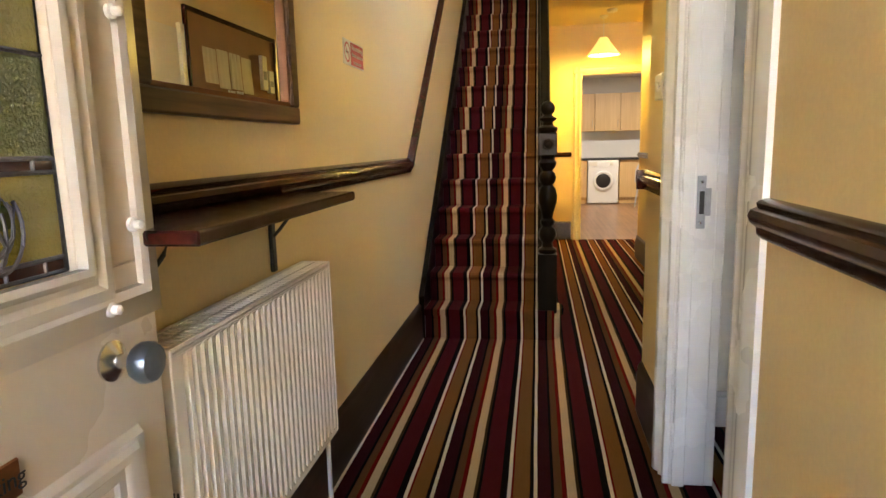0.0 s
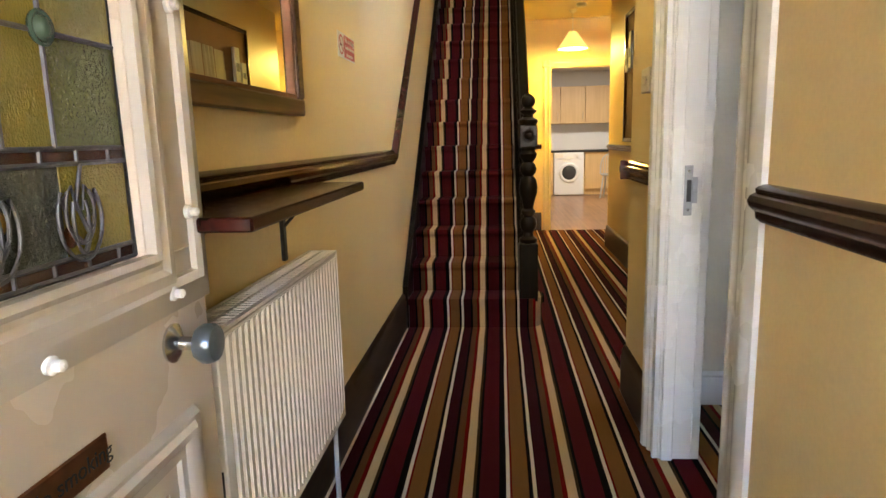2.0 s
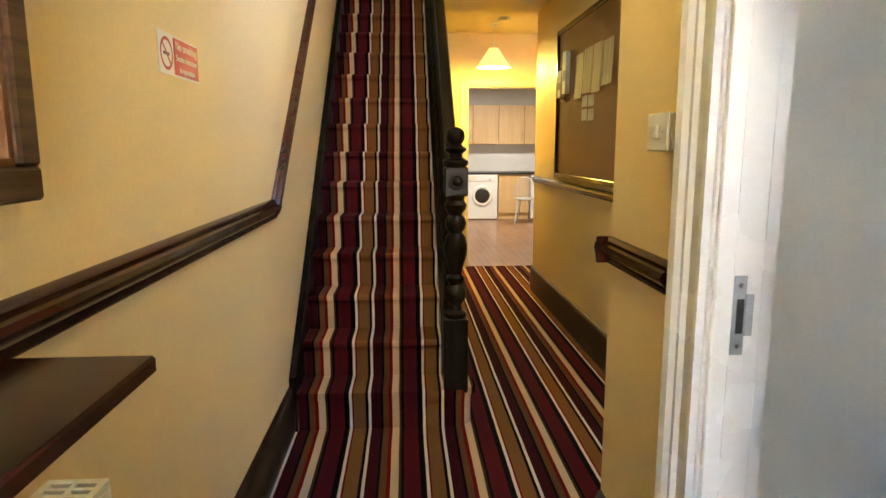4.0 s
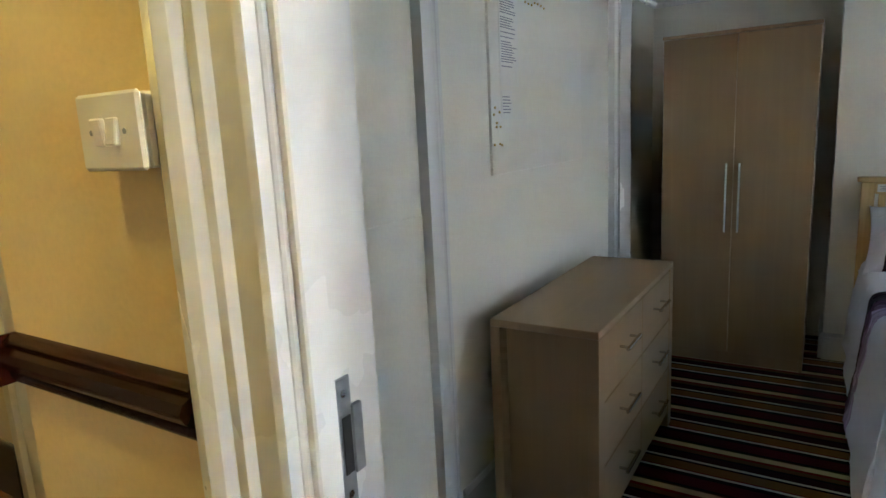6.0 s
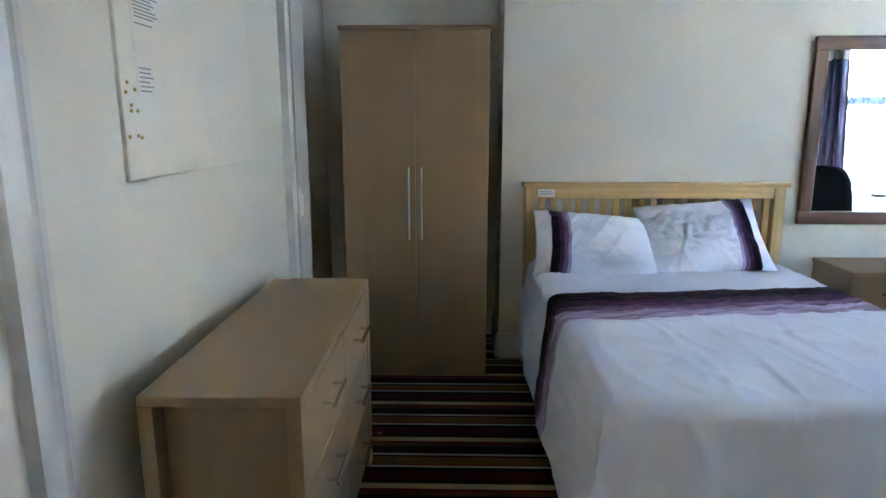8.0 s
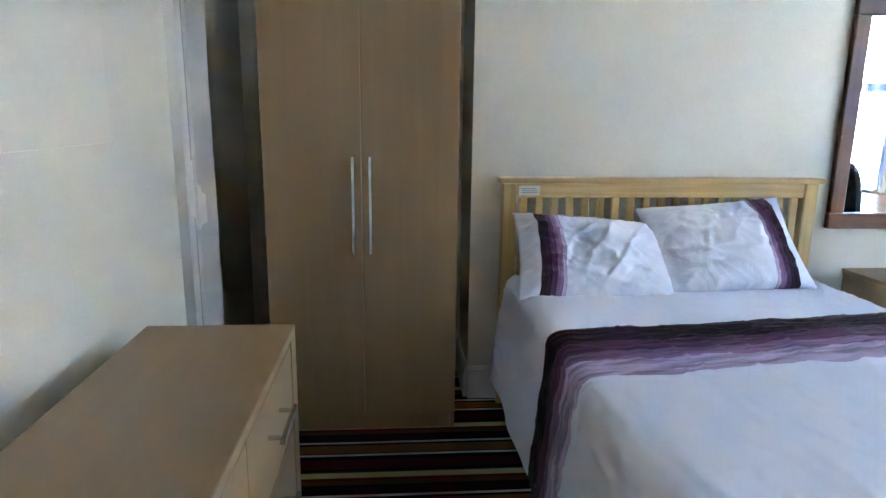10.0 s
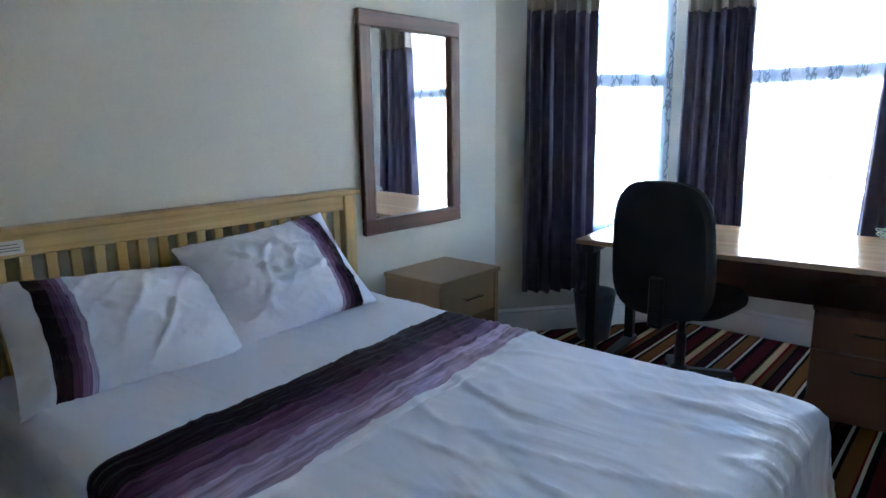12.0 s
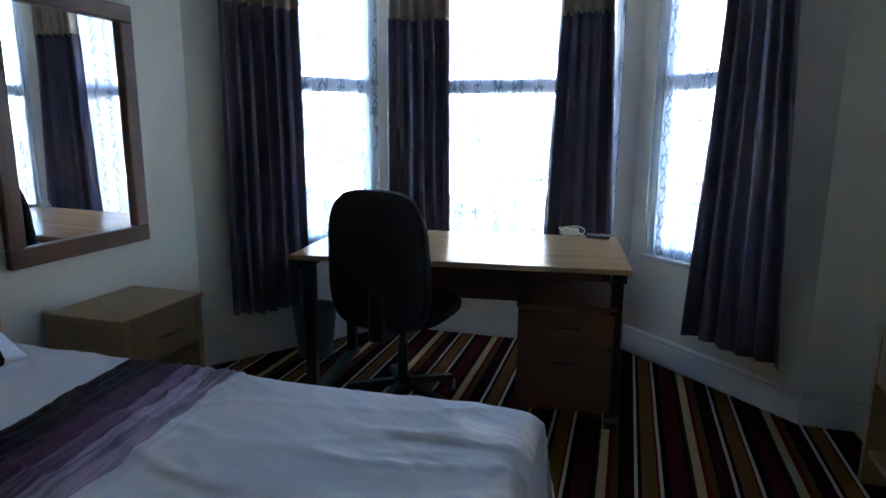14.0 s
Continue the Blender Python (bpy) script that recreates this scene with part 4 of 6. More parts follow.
lathe(bm, [(0.012, -0.24)] + [(0.03 * math.sin(a), -0.32 + 0.03 * math.cos(a)) for a in [math.pi * q / 8 for q in range(1, 8)]] + [(0.003, -0.351)], seg=16)
finish("bulb", bm, glow("bulb_glow", (1.0, 0.8, 0.45), 0.3), pendant, smooth=True)
lamp("pendant_light", "POINT", 1.35, pose(PX, PY, HC - 0.42), WARM, 0.05)

alarm = thing("smoke_alarm", 0.77, 7.12, HC, "round white plastic smoke alarm on the ceiling", "smoke alarm")
bm = bmesh.new()
lathe(bm, [(0.055, 0), (0.055, -0.015), (0.048, -0.03), (0.03, -0.036), (0.005, -0.037)])
finish("housing", bm, M_PLASTIC, alarm, smooth=True)

shaded = lamp("hall_light", "SPOT", 0.36, pose(-0.02, 2.55, 2.44), WARM, 0.08)
shaded.data.spot_size, shaded.data.spot_blend = radians(112), 0.6
lamp("kitchen_light", "AREA", 1.45, pose(1.6, 11.3, 2.48), (1.0, 0.93, 0.82), 1.2, 0.3)

# ---- kitchen ----
wm = thing("washing_machine", 1.28, 12.9, 0, "white front loading washing machine under a dark worktop", "washing machine")
bx("body", wm, M_WHITEGOOD, (-0.295, 0.295, 0, 0.55, 0.012, 0.86), bevel=0.01)
bx("fascia", wm, M_WHITEGOOD, (-0.293, 0.293, -0.008, 0.0, 0.73, 0.85), bevel=0.003)
bx("drawer", wm, M_PLASTIC, (-0.28, -0.12, -0.012, -0.008, 0.75, 0.83), bevel=0.002)
bm = bmesh.new()
lathe(bm, [(0.20, -0.001), (0.20, -0.02), (0.175, -0.035), (0.145, -0.03), (0.14, -0.015)], cx=0, cy=0, axis="y", origin=(0, 0, 0.46), seg=32)
finish("door_ring", bm, M_WHITEGOOD, wm, smooth=True)
bm = bmesh.new()
lathe(bm, [(0.142, -0.016), (0.13, -0.036), (0.09, -0.05), (0.03, -0.055)], axis="y", origin=(0, 0, 0.46), seg=32)
finish("door_glass", bm, M_BLACKPL, wm, smooth=True)
bm = bmesh.new()
lathe(bm, [(0.028, -0.008), (0.026, -0.03), (0.01, -0.032)], axis="y", origin=(0.16, 0, 0.79), seg=16)
finish("dial", bm, M_PLASTIC, wm, smooth=True)


def unit(name, x0, x1, y0, y1, z0, z1, label, plinth=0.0):
    t = thing(name, (x0 + x1) / 2, y0, z0, label, "kitchen cabinet", "kitchen cabinets")
    w = (x1 - x0) / 2
    bx("body", t, M_MAPLE, (-w, w, 0.019, y1 - y0, plinth, z1 - z0), bevel=0.001)
    bx("door", t, M_MAPLE, (-w + 0.002, w - 0.002, 0, 0.018, plinth + 0.003, z1 - z0 - 0.003), bevel=0.003)
    bm = bmesh.new()
    zz = 0.08 if z0 > 1 else z1 - z0 - 0.25
    tube(bm, [(w - 0.05, 0, zz), (w - 0.05, -0.03, zz), (w - 0.05, -0.03, zz + 0.14), (w - 0.05, 0, zz + 0.14)], 0.005)
    finish("handle", bm, M_CHROME, t)
    if plinth:
        bx("plinth", t, M_MAPLE, (-w, w, 0.05, 0.06, 0, plinth), bevel=0)


for i in range(5):
    unit("wall_cabinet", 0.63 + i * 0.5, 1.125 + i * 0.5, 13.20, 13.55, 1.43, 2.17, "light maple kitchen wall cabinet with a plain door")
for i in (0, 2):
    unit("base_cabinet", 1.60 + i * 0.6, 2.195 + i * 0.6, 12.95, 13.55, 0.0, 0.86, "light maple base cabinet under the worktop", plinth=0.12)
unit("base_cabinet", 0.38, 0.975, 12.95, 13.55, 0.0, 0.86, "light maple base cabinet under the worktop", plinth=0.12)
fridge = thing("fridge", 2.50, 12.88, 0, "small white fridge under the kitchen worktop", "fridge")
bx("body", fridge, M_WHITEGOOD, (-0.28, 0.28, 0.03, 0.58, 0.01, 0.855), bevel=0.008)
bx("door", fridge, M_WHITEGOOD, (-0.28, 0.28, 0.0, 0.027, 0.03, 0.85), bevel=0.006)
worktop = tagged(bx("worktop", None, M_BLACKPL, (0.3, 3.5, 12.9, 13.549, 0.863, 0.90), bevel=0.006), "dark laminate kitchen worktop over the washing machine", "worktop")
wall("splashback", (-0.4, 3.5, 13.535, 13.549, 0.901, 1.42), m=M_WHITEGOOD)


def kitchen_chair(x, y, rz):
    t = thing("kitchen_chair", x, y, 0, "pale painted spindle back kitchen chair on the laminate floor", "chair", rz=rz)
    bm = bmesh.new()
    lathe(bm, [(0.19, 0.43), (0.20, 0.44), (0.20, 0.455), (0.18, 0.462)])
    finish("seat", bm, M_CASING, t, smooth=True)
    for sx in (-1, 1):
        for sy in (-1, 1):
            bm = bmesh.new()
            tube(bm, [(sx * 0.13, sy * 0.13, 0.435), (sx * 0.18, sy * 0.18, 0)], 0.014)
            finish("leg", bm, M_CASING, t)
    bm = bmesh.new()
    tube(bm, [(0.18 * math.cos(a), 0.17 + 0.02 * math.sin(a), 0.46 + 0.38 * math.sin(a) ** 0.6) for a in [math.pi * q / 14 for q in range(15)]], 0.012)
    finish("back_hoop", bm, M_CASING, t)
    for q in range(-3, 4):
        bm = bmesh.new()
        tube(bm, [(q * 0.04, 0.165, 0.455), (q * 0.045, 0.185, 0.46 + 0.38 * max(0.1, 1 - (q / 4.4) ** 2) ** 0.3)], 0.006, 6)
        finish("spindle", bm, M_CASING, t)
    return t


kitchen_chair(2.02, 12.30, 160)

# ---- room: trim ----
moulding("skirting_room", [((XW, YN - 0.008, 0), (1.52, YN - 0.008, 0), (0, -1, 0)), ((1.68, YN, 0), (3.40, YN, 0), (0, -1, 0)), ((XB, -0.57, 0), (XB, 1.77, 0), (-1, 0, 0)), ((XB, 1.77, 0), (XA, 1.77, 0), (0, 1, 0)),
                          ((4.05, -1.0, 0), (4.05, -0.57, 0), (-1, 0, 0)), ((XW + 0.004, -1.20, 0), (XW + 0.004, DR0 - 0.1, 0), (1, 0, 0)),
                          ((XW + 0.004, DR1 + 0.1, 0), (XW + 0.004, YN, 0), (1, 0, 0)), ((XW, -1.20, 0), (1.07, -1.20, 0), (0, 1, 0))], SKW, M_GLOSS)
for nm, p, q in (("skirting_bay_east", BAY_L0, BAY_L1), ("skirting_bay_centre", BAY_L1, BAY_R1), ("skirting_bay_west", BAY_R1, BAY_R0)):
    d = Vector((q[0] - p[0], q[1] - p[1], 0)).normalized()
    moulding(nm, [((*p, 0), (*q, 0), (d.y, -d.x, 0))], SKW, M_GLOSS)
RAILP = [(0, 0), (0.010, 0), (0.014, 0.012), (0.028, 0.022), (0.030, 0.032), (0.022, 0.040), (0, 0.042)]
ZR = 2.07
moulding("picture_rail", [((XW, YN, ZR), (XA, YN, ZR), (0, -1, 0)), ((XA, 1.77, ZR), (XA, YN, ZR), (-1, 0, 0)), ((XB, 1.77, ZR), (XA, 1.77, ZR), (0, 1, 0)), ((XB, -0.57, ZR), (XB, 1.77, ZR), (-1, 0, 0)),
                         ((XW + 0.004, -1.02, ZR + 0.1), (XW + 0.004, DR0 - 0.1, ZR + 0.1), (1, 0, 0))], RAILP, M_GLOSS)
wall("frieze", (XW, XA, YN - 0.004, YN, ZR + 0.043, RC), (XA - 0.004, XA, 1.77, YN - 0.004, ZR + 0.043, RC), (XB - 0.004, XB, -0.57, 1.77, ZR + 0.043, RC), (XB, XA, 1.77, 1.774, ZR + 0.043, RC), m=M_CEIL)
TRIM = [(0, 0), (0.034, 0), (0.036, 0.012), (0.024, 0.02), (0.024, 0.045), (0.034, 0.06), (0.030, 0.085), (0.018, 0.10), (0.018, 0.12), (0, 0.12)]
moulding("casing_north", [((1.52, YN, 0), (1.52, YN, 2.07), (0, -1, 0), (1, 0, 0)), ((3.36, YN, 0), (3.36, YN, 2.07), (0, -1, 0), (1, 0, 0))], TRIM, M_GLOSS)

wall("pilaster_north", (3.482, 3.70, YN - 0.03, YN, 0.0, 2.07), m=M_GLOSS)

wall("panel_edge_north", (XW, 1.52, YN - 0.003, YN, 0.0, 1.13), m=M_ROOM)

# ---- room: bay windows, nets, curtains ----
M_NET = bpy.data.materials.new("net_curtain")
M_NET.use_nodes = True
nt = M_NET.node_tree
for n_ in [q for q in nt.nodes if q.type == "BSDF_PRINCIPLED"]:
    nt.nodes.remove(n_)
co = nt.nodes.new("ShaderNodeTexCoord")
tl = nt.nodes.new("ShaderNodeBsdfTranslucent")
tl.inputs[0].default_value = (0.72, 0.78, 0.88, 1)
df = nt.nodes.new("ShaderNodeBsdfDiffuse")
df.inputs[0].default_value = (0.80, 0.84, 0.92, 1)
tp = nt.nodes.new("ShaderNodeBsdfTransparent")
m1 = nt.nodes.new("ShaderNodeMixShader")
m1.inputs[0].default_value = 0.3
nt.links.new(tl.outputs[0], m1.inputs[1])
nt.links.new(df.outputs[0], m1.inputs[2])
m2 = nt.nodes.new("ShaderNodeMixShader")
vor = nt.nodes.new("ShaderNodeTexVoronoi")
vor.feature = "DISTANCE_TO_EDGE"
vor.inputs["Scale"].default_value = 1.0
mp = nt.nodes.new("ShaderNodeMapping")
mp.inputs["Scale"].default_value = (44, 44, 16)
mp.inputs["Rotation"].default_value = (0, 0.25, 0)
nt.links.new(co.outputs["Object"], mp.inputs["Vector"])
nt.links.new(mp.outputs[0], vor.inputs["Vector"])
mr = nt.nodes.new("ShaderNodeMapRange")
mr.inputs[1].default_value, mr.inputs[2].default_value = 0.075, 0.15
mr.inputs[3].default_value, mr.inputs[4].default_value = 1.0, 0.0
nt.links.new(vor.outputs["Distance"], mr.inputs[0])
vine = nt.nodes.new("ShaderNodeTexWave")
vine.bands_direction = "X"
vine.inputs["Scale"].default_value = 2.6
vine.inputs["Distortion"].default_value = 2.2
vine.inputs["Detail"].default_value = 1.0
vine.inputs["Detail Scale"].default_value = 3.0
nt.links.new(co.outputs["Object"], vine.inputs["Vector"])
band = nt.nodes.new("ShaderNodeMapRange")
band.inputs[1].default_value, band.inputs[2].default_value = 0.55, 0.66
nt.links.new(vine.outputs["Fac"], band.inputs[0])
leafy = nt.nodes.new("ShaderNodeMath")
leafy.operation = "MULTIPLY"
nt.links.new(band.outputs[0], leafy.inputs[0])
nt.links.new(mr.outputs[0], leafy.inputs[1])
weave = nt.nodes.new("ShaderNodeMapRange")
weave.inputs[3].default_value, weave.inputs[4].default_value = 0.64, 0.985
nt.links.new(leafy.outputs[0], weave.inputs[0])
nt.links.new(weave.outputs[0], m2.inputs[0])
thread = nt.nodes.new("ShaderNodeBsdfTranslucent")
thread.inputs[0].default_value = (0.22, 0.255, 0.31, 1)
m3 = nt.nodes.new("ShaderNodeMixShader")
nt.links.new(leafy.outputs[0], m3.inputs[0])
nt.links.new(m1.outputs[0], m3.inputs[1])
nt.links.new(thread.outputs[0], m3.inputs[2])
nt.links.new(tp.outputs[0], m2.inputs[1])
nt.links.new(m3.outputs[0], m2.inputs[2])
nt.links.new(m2.outputs[0], nt.nodes["Material Output"].inputs[0])


def bay_window(face, ln, e0, e1, mull=()):
    """uPVC window in the opening of a bay face: frame, transom, mullions, panes and sill, then its net."""
    w = tagged(new("window"), "white upvc bay window with a transom and clear panes", "window", kind="structure")
    w.matrix_world = face.matrix_world.copy()
    a, b = e0, ln - e1
    f = 0.055
    bx("window_frame", w, M_UPVC, (a, b, 0.06, 0.12, SILL, SILL + f), (a, b, 0.06, 0.12, HEAD - f, HEAD), (a, a + f, 0.06, 0.12, SILL + f, HEAD - f), (b - f, b, 0.06, 0.12, SILL + f, HEAD - f), bevel=0.004)
    bx("transom", w, M_UPVC, (a + f, b - f, 0.055, 0.118, 1.495, 1.58), bevel=0.006)
    for mx in mull:
        bx("mullion", w, M_UPVC, (mx - 0.035, mx + 0.035, 0.058, 0.119, SILL + f, 1.495), (mx - 0.035, mx + 0.035, 0.058, 0.119, 1.58, HEAD - f), bevel=0.005)
    xs = [a + f, *mull, b - f]
    for x0, x1 in zip(xs, xs[1:]):
        for z0, z1 in ((SILL + f, 1.495), (1.58, HEAD - f)):
            o = bx("pane", w, M_GLASS, (x0, x1, 0.088, 0.092, z0, z1), bevel=0)
            o.visible_shadow = False
    bx("window_sill", w, M_GLOSS, (a - 0.03 if e0 > 0.1 else a, b + 0.03 if e1 > 0.1 else b, -0.02, 0.06, SILL - 0.022, SILL + 0.003), bevel=0.004)
    return w


def wavy(name, parent, m, x0, x1, z0, z1, amp, waves, y=0.0, seed=0, flare=0.0, steps=14, thick=0.003, lean=0.0):
    """Hanging cloth with folds, between x0 and x1."""
    rng = random.Random(seed)
    ph = [rng.uniform(0, 6.28) for _ in range(4)]
    n = max(24, int(waves * 12))
    bm = bmesh.new()
    rows = []
    for j in range(steps + 1):
        v = j / steps
        z = z1 + (z0 - z1) * v
        row = []
        for i in range(n + 1):
            u = i / n
            c = (x0 + x1) / 2
            x = c + (u - 0.5) * (x1 - x0) * (1 + flare * v) + lean * v
            a = amp * (0.75 + 0.35 * math.sin(ph[2] + 5 * u))
            yy = y + a * math.sin(2 * math.pi * waves * u + ph[0] + 0.5 * math.sin(3 * v + ph[1])) + 0.25 * a * math.sin(2 * math.pi * waves * 2.3 * u + ph[3] + 2 * v)
            dz = 0.006 * math.sin(9 * u + ph[1]) if j == steps else 0
            row.append(bm.verts.new((x, yy, z + dz)))
        rows.append(row)
    for r0, r1 in zip(rows, rows[1:]):
        for i in range(n):
            bm.faces.new((r0[i], r0[i + 1], r1[i + 1], r1[i]))
    ob = finish(name, bm, m, parent)
    ob.data.shade_smooth()
    if thick:
        s = ob.modifiers.new("cloth", "SOLIDIFY")
        s.thickness = thick
    return ob


for (face, ln, e0, e1), mull in zip(faces, ((), (), ())):
    bay_window(face, ln, e0, e1, mull)
for i, (face, ln, e0, e1) in enumerate(faces):
    t = tagged(new("net_curtain"), "sheer white net curtain with a leafy pattern over a bay window", "net curtain", "net curtains in the bay")
    t.matrix_world = face.matrix_world.copy()
    a, b = max(0.02, e0 - 0.08), ln - max(0.02, e1 - 0.08)
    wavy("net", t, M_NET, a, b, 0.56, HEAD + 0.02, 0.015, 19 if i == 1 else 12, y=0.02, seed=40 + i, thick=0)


def curtain(x, y, rz, w, z0, seed, label, lean=0.0, flare=0.1):
    t = thing("curtain", x, y, 0, label, "curtain", "curtains in the bay", rz=rz)
    wavy("cloth", t, M_CURTAIN, -w / 2, w / 2, z0, 1.91, 0.032, w * 15, seed=seed, flare=flare, lean=lean)
    wavy("header", t, M_CURTAIN_TOP, -w / 2, w / 2, 1.897, 2.42, 0.037, w * 15, seed=seed, flare=0.0, steps=3)
    return t


curtain(3.765, -1.245, 49, 0.42, 0.27, 1, "purple satin curtain with cream band hanging beside the mirror wall", flare=0.05)
curtain(3.09, -1.83, 12, 0.36, 0.30, 2, "purple satin curtain with cream band behind the desk chair", flare=0.08)
curtain(2.14, -1.84, -8, 0.30, 0.30, 3, "purple satin curtain with cream band behind the desk end", flare=0.45)
curtain(1.375, -1.36, -46, 0.37, 0.26, 4, "purple satin curtain with cream band at the end of the bay", flare=0.55)
pole = thing("curtain_track", 0, 0, 2.44, "white curtain track round the bay above the curtains", "curtain track")
bm = bmesh.new()
tube(bm, [(3.98, -1.02, 0), (3.25, -1.88, 0), (1.88, -1.88, 0), (1.12, -1.14, 0)], 0.012)
finish("rail", bm, M_GLOSS, pole)

# ---- room: noticeboard on the north wall ----
board = thing("notice_board", 2.435, YN, 1.205, "cream painted notice board with pinned rules and brass pins", "notice board")
bx("panel", board, M_ROOM_WOOD, (-0.465, 0.465, -0.012, 0, 0, 0.86), bevel=0.002)
bx("paper", board, M_PAPER, (-0.39, -0.235, -0.0135, -0.0122, 0.31, 0.615), bevel=0, label="printed sheet of house rules")
bx("paper", board, M_PAPER, (-0.385, -0.295, -0.0132, -0.0122, 0.20, 0.295), bevel=0, label="small printed slip")
rng = random.Random(5)
bm = bmesh.new()
z = 0.60
while z > 0.36:
    w = rng.uniform(0.08, 0.13)
    box(bm, -0.378, -0.378 + w, -0.0140, -0.0136, z, z + 0.0035)
    z -= 0.0085 if rng.random() > 0.2 else 0.016
finish("print", bm, M_INK, board)
bm = bmesh.new()
for q in range(6):
    box(bm, -0.375, -0.375 + rng.uniform(0.05, 0.08), -0.0137, -0.0133, 0.215 + q * 0.011, 0.2185 + q * 0.011)
finish("print", bm, M_INK, board)
M_PIN = mat("brass_pin", (0.55, 0.40, 0.15), 0.3, metal=0.9)
for i in range(17):
    px, pz = (-0.44 + rng.uniform(-0.01, 0.05), 0.10 + rng.uniform(0, 0.14)) if i < 9 else (-0.19 + (i - 9) * 0.03, 0.635 - rng.uniform(0, 0.02))
    bm = bmesh.new()
    lathe(bm, [(0.0045, -0.0122), (0.0045, -0.016), (0.002, -0.0175)], axis="y", origin=(px, 0, pz), seg=8)
    finish("pin", bm, M_PIN, board)


def bar_handle(parent, m, p, q, out, r=0.006):
    """A bar on two posts; p to q is the bar's line, out the way from the face."""
    p, q, out = Vector(p), Vector(q), Vector(out)
    d = (q - p) * 0.12
    bm = bmesh.new()
    tube(bm, [p + out, q + out], r)
    tube(bm, [p + d, p + d + out], r * 0.8)
    tube(bm, [q - d, q - d + out], r * 0.8)
    return finish("handle", bm, m, parent, smooth=True)


# ---- room: chest of drawers ----
CX0, CX1, CY0, CY1, CH = 1.75, 2.81, 2.355, 2.72, 0.757
chest = thing("chest_of_drawers", (CX0 + CX1) / 2, CY0, 0, "light oak laminate chest of six drawers with steel bar handles", "chest of drawers")
w = (CX1 - CX0) / 2
dp = CY1 - CY0
bx("top", chest, M_OAK_Y, (-w, w, 0, dp, CH - 0.025, CH), bevel=0.002)
bx("side", chest, M_OAK_Z, (-w + 0.052, -w + 0.0605, 0.0355, dp - 0.0355, 0.05, CH - 0.0255), bevel=0.001)
for sx in (-1, 1):
    for y0 in (0.0, dp - 0.035):
        x0, x1 = sorted((sx * w, sx * (w - 0.060)))
        bx("leg", chest, M_OAK_Z, (x0, x1, y0, y0 + 0.035, 0, CH - 0.0255), bevel=0.001)
bx("side", chest, M_OAK_Z, (w - 0.060, w - 0.045, 0.0355, dp - 0.0355, 0.05, CH - 0.0255), bevel=0.001)
bx("back", chest, M_OAK_Z, (-w + 0.061, w - 0.061, dp - 0.012, dp - 0.004, 0.05, CH - 0.026), bevel=0)
bx("bottom", chest, M_OAK_Y, (-w + 0.061, w - 0.061, 0.02, dp - 0.013, 0.05, 0.068), bevel=0)
for r in range(3):
    for c in range(2):
        x0 = -w + 0.062 + c * (w - 0.061)
        x1 = x0 + w - 0.064
        z0 = 0.07 + r * 0.22
        z1 = z0 + 0.214
        d = bx("drawer", chest, M_OAK_Y, (x0, x1, 0.002, 0.020, z0, z1), (x0 + 0.02, x1 - 0.02, 0.0205, dp - 0.05, z0 + 0.01, z1 - 0.03), bevel=0.0015)
        xm = (x0 + x1) / 2
        bar_handle(d, M_CHROME, (xm - 0.08, 0.002, (z0 + z1) / 2 + 0.02), (xm + 0.08, 0.002, (z0 + z1) / 2 + 0.02), (0, -0.032, 0), 0.0065)

# ---- room: wardrobe ----
WX, WY0, WY1, WH = 3.64, 1.857, 2.59, 1.803
ward = thing("wardrobe", WX, (WY0 + WY1) / 2, 0, "tall light oak laminate wardrobe with two doors and long steel handles", "wardrobe")
w = (WY1 - WY0) / 2
bx("carcass", ward, M_OAK_Z, (0.02, 0.52, -w, -w + 0.018, 0.0, WH - 0.019), (0.02, 0.52, w - 0.018, w, 0.0, WH - 0.019), (0.51, 0.52, -w + 0.0185, w - 0.0185, 0.07, WH - 0.02), (0.02, 0.50, -w + 0.0185, w - 0.0185, 0.07, 0.088), bevel=0.001)
bx("top", ward, M_OAK_Z, (-0.006, 0.525, -w - 0.006, w + 0.006, WH - 0.018, WH), bevel=0.002)
bx("plinth", ward, M_OAK_Z, (0.035, 0.05, -w + 0.02, w - 0.02, 0.0, 0.068), bevel=0)
for s in (-1, 1):
    a, b = sorted((s * 0.0018, s * (w - 0.001)))
    d = bx("door", ward, M_OAK_Z, (0.0, 0.018, a, b, 0.075, WH - 0.021), bevel=0.002)
    bar_handle(d, M_CHROME, (0.0, s * 0.032, 0.76), (0.0, s * 0.032, 1.125), (-0.034, 0, 0), 0.0075)

# ---- room: bed ----
BX0, BX1, BY0, BY1, BZ = 2.05, 3.86, 0.27, 1.62, 0.60
bed = thing("bed", BX1, (BY0 + BY1) / 2, 0, "double bed with a slatted pine headboard and mattress", "bed")
HBX = XB - 0.03 - BX1
hw = 0.70
bx("headboard_post", bed, M_PINE_Z, (HBX - 0.05, HBX, -hw, -hw + 0.06, 0.0, 1.002), bevel=0.004)
bx("headboard_post", bed, M_PINE_Z, (HBX - 0.05, HBX, hw - 0.06, hw, 0.0, 1.002), bevel=0.004)
bx("top_rail", bed, M_PINE_Y, (HBX - 0.062, HBX + 0.012, -hw - 0.018, hw + 0.018, 1.003, 1.026), bevel=0.005)
bx("headboard_rail", bed, M_PINE_Y, (HBX - 0.042, HBX - 0.008, -hw + 0.0605, hw - 0.0605, 0.94, 1.002), bevel=0.003)
bx("headboard_rail", bed, M_PINE_Y, (HBX - 0.042, HBX - 0.008, -hw + 0.0605, hw - 0.0605, 0.50, 0.56), bevel=0.003)
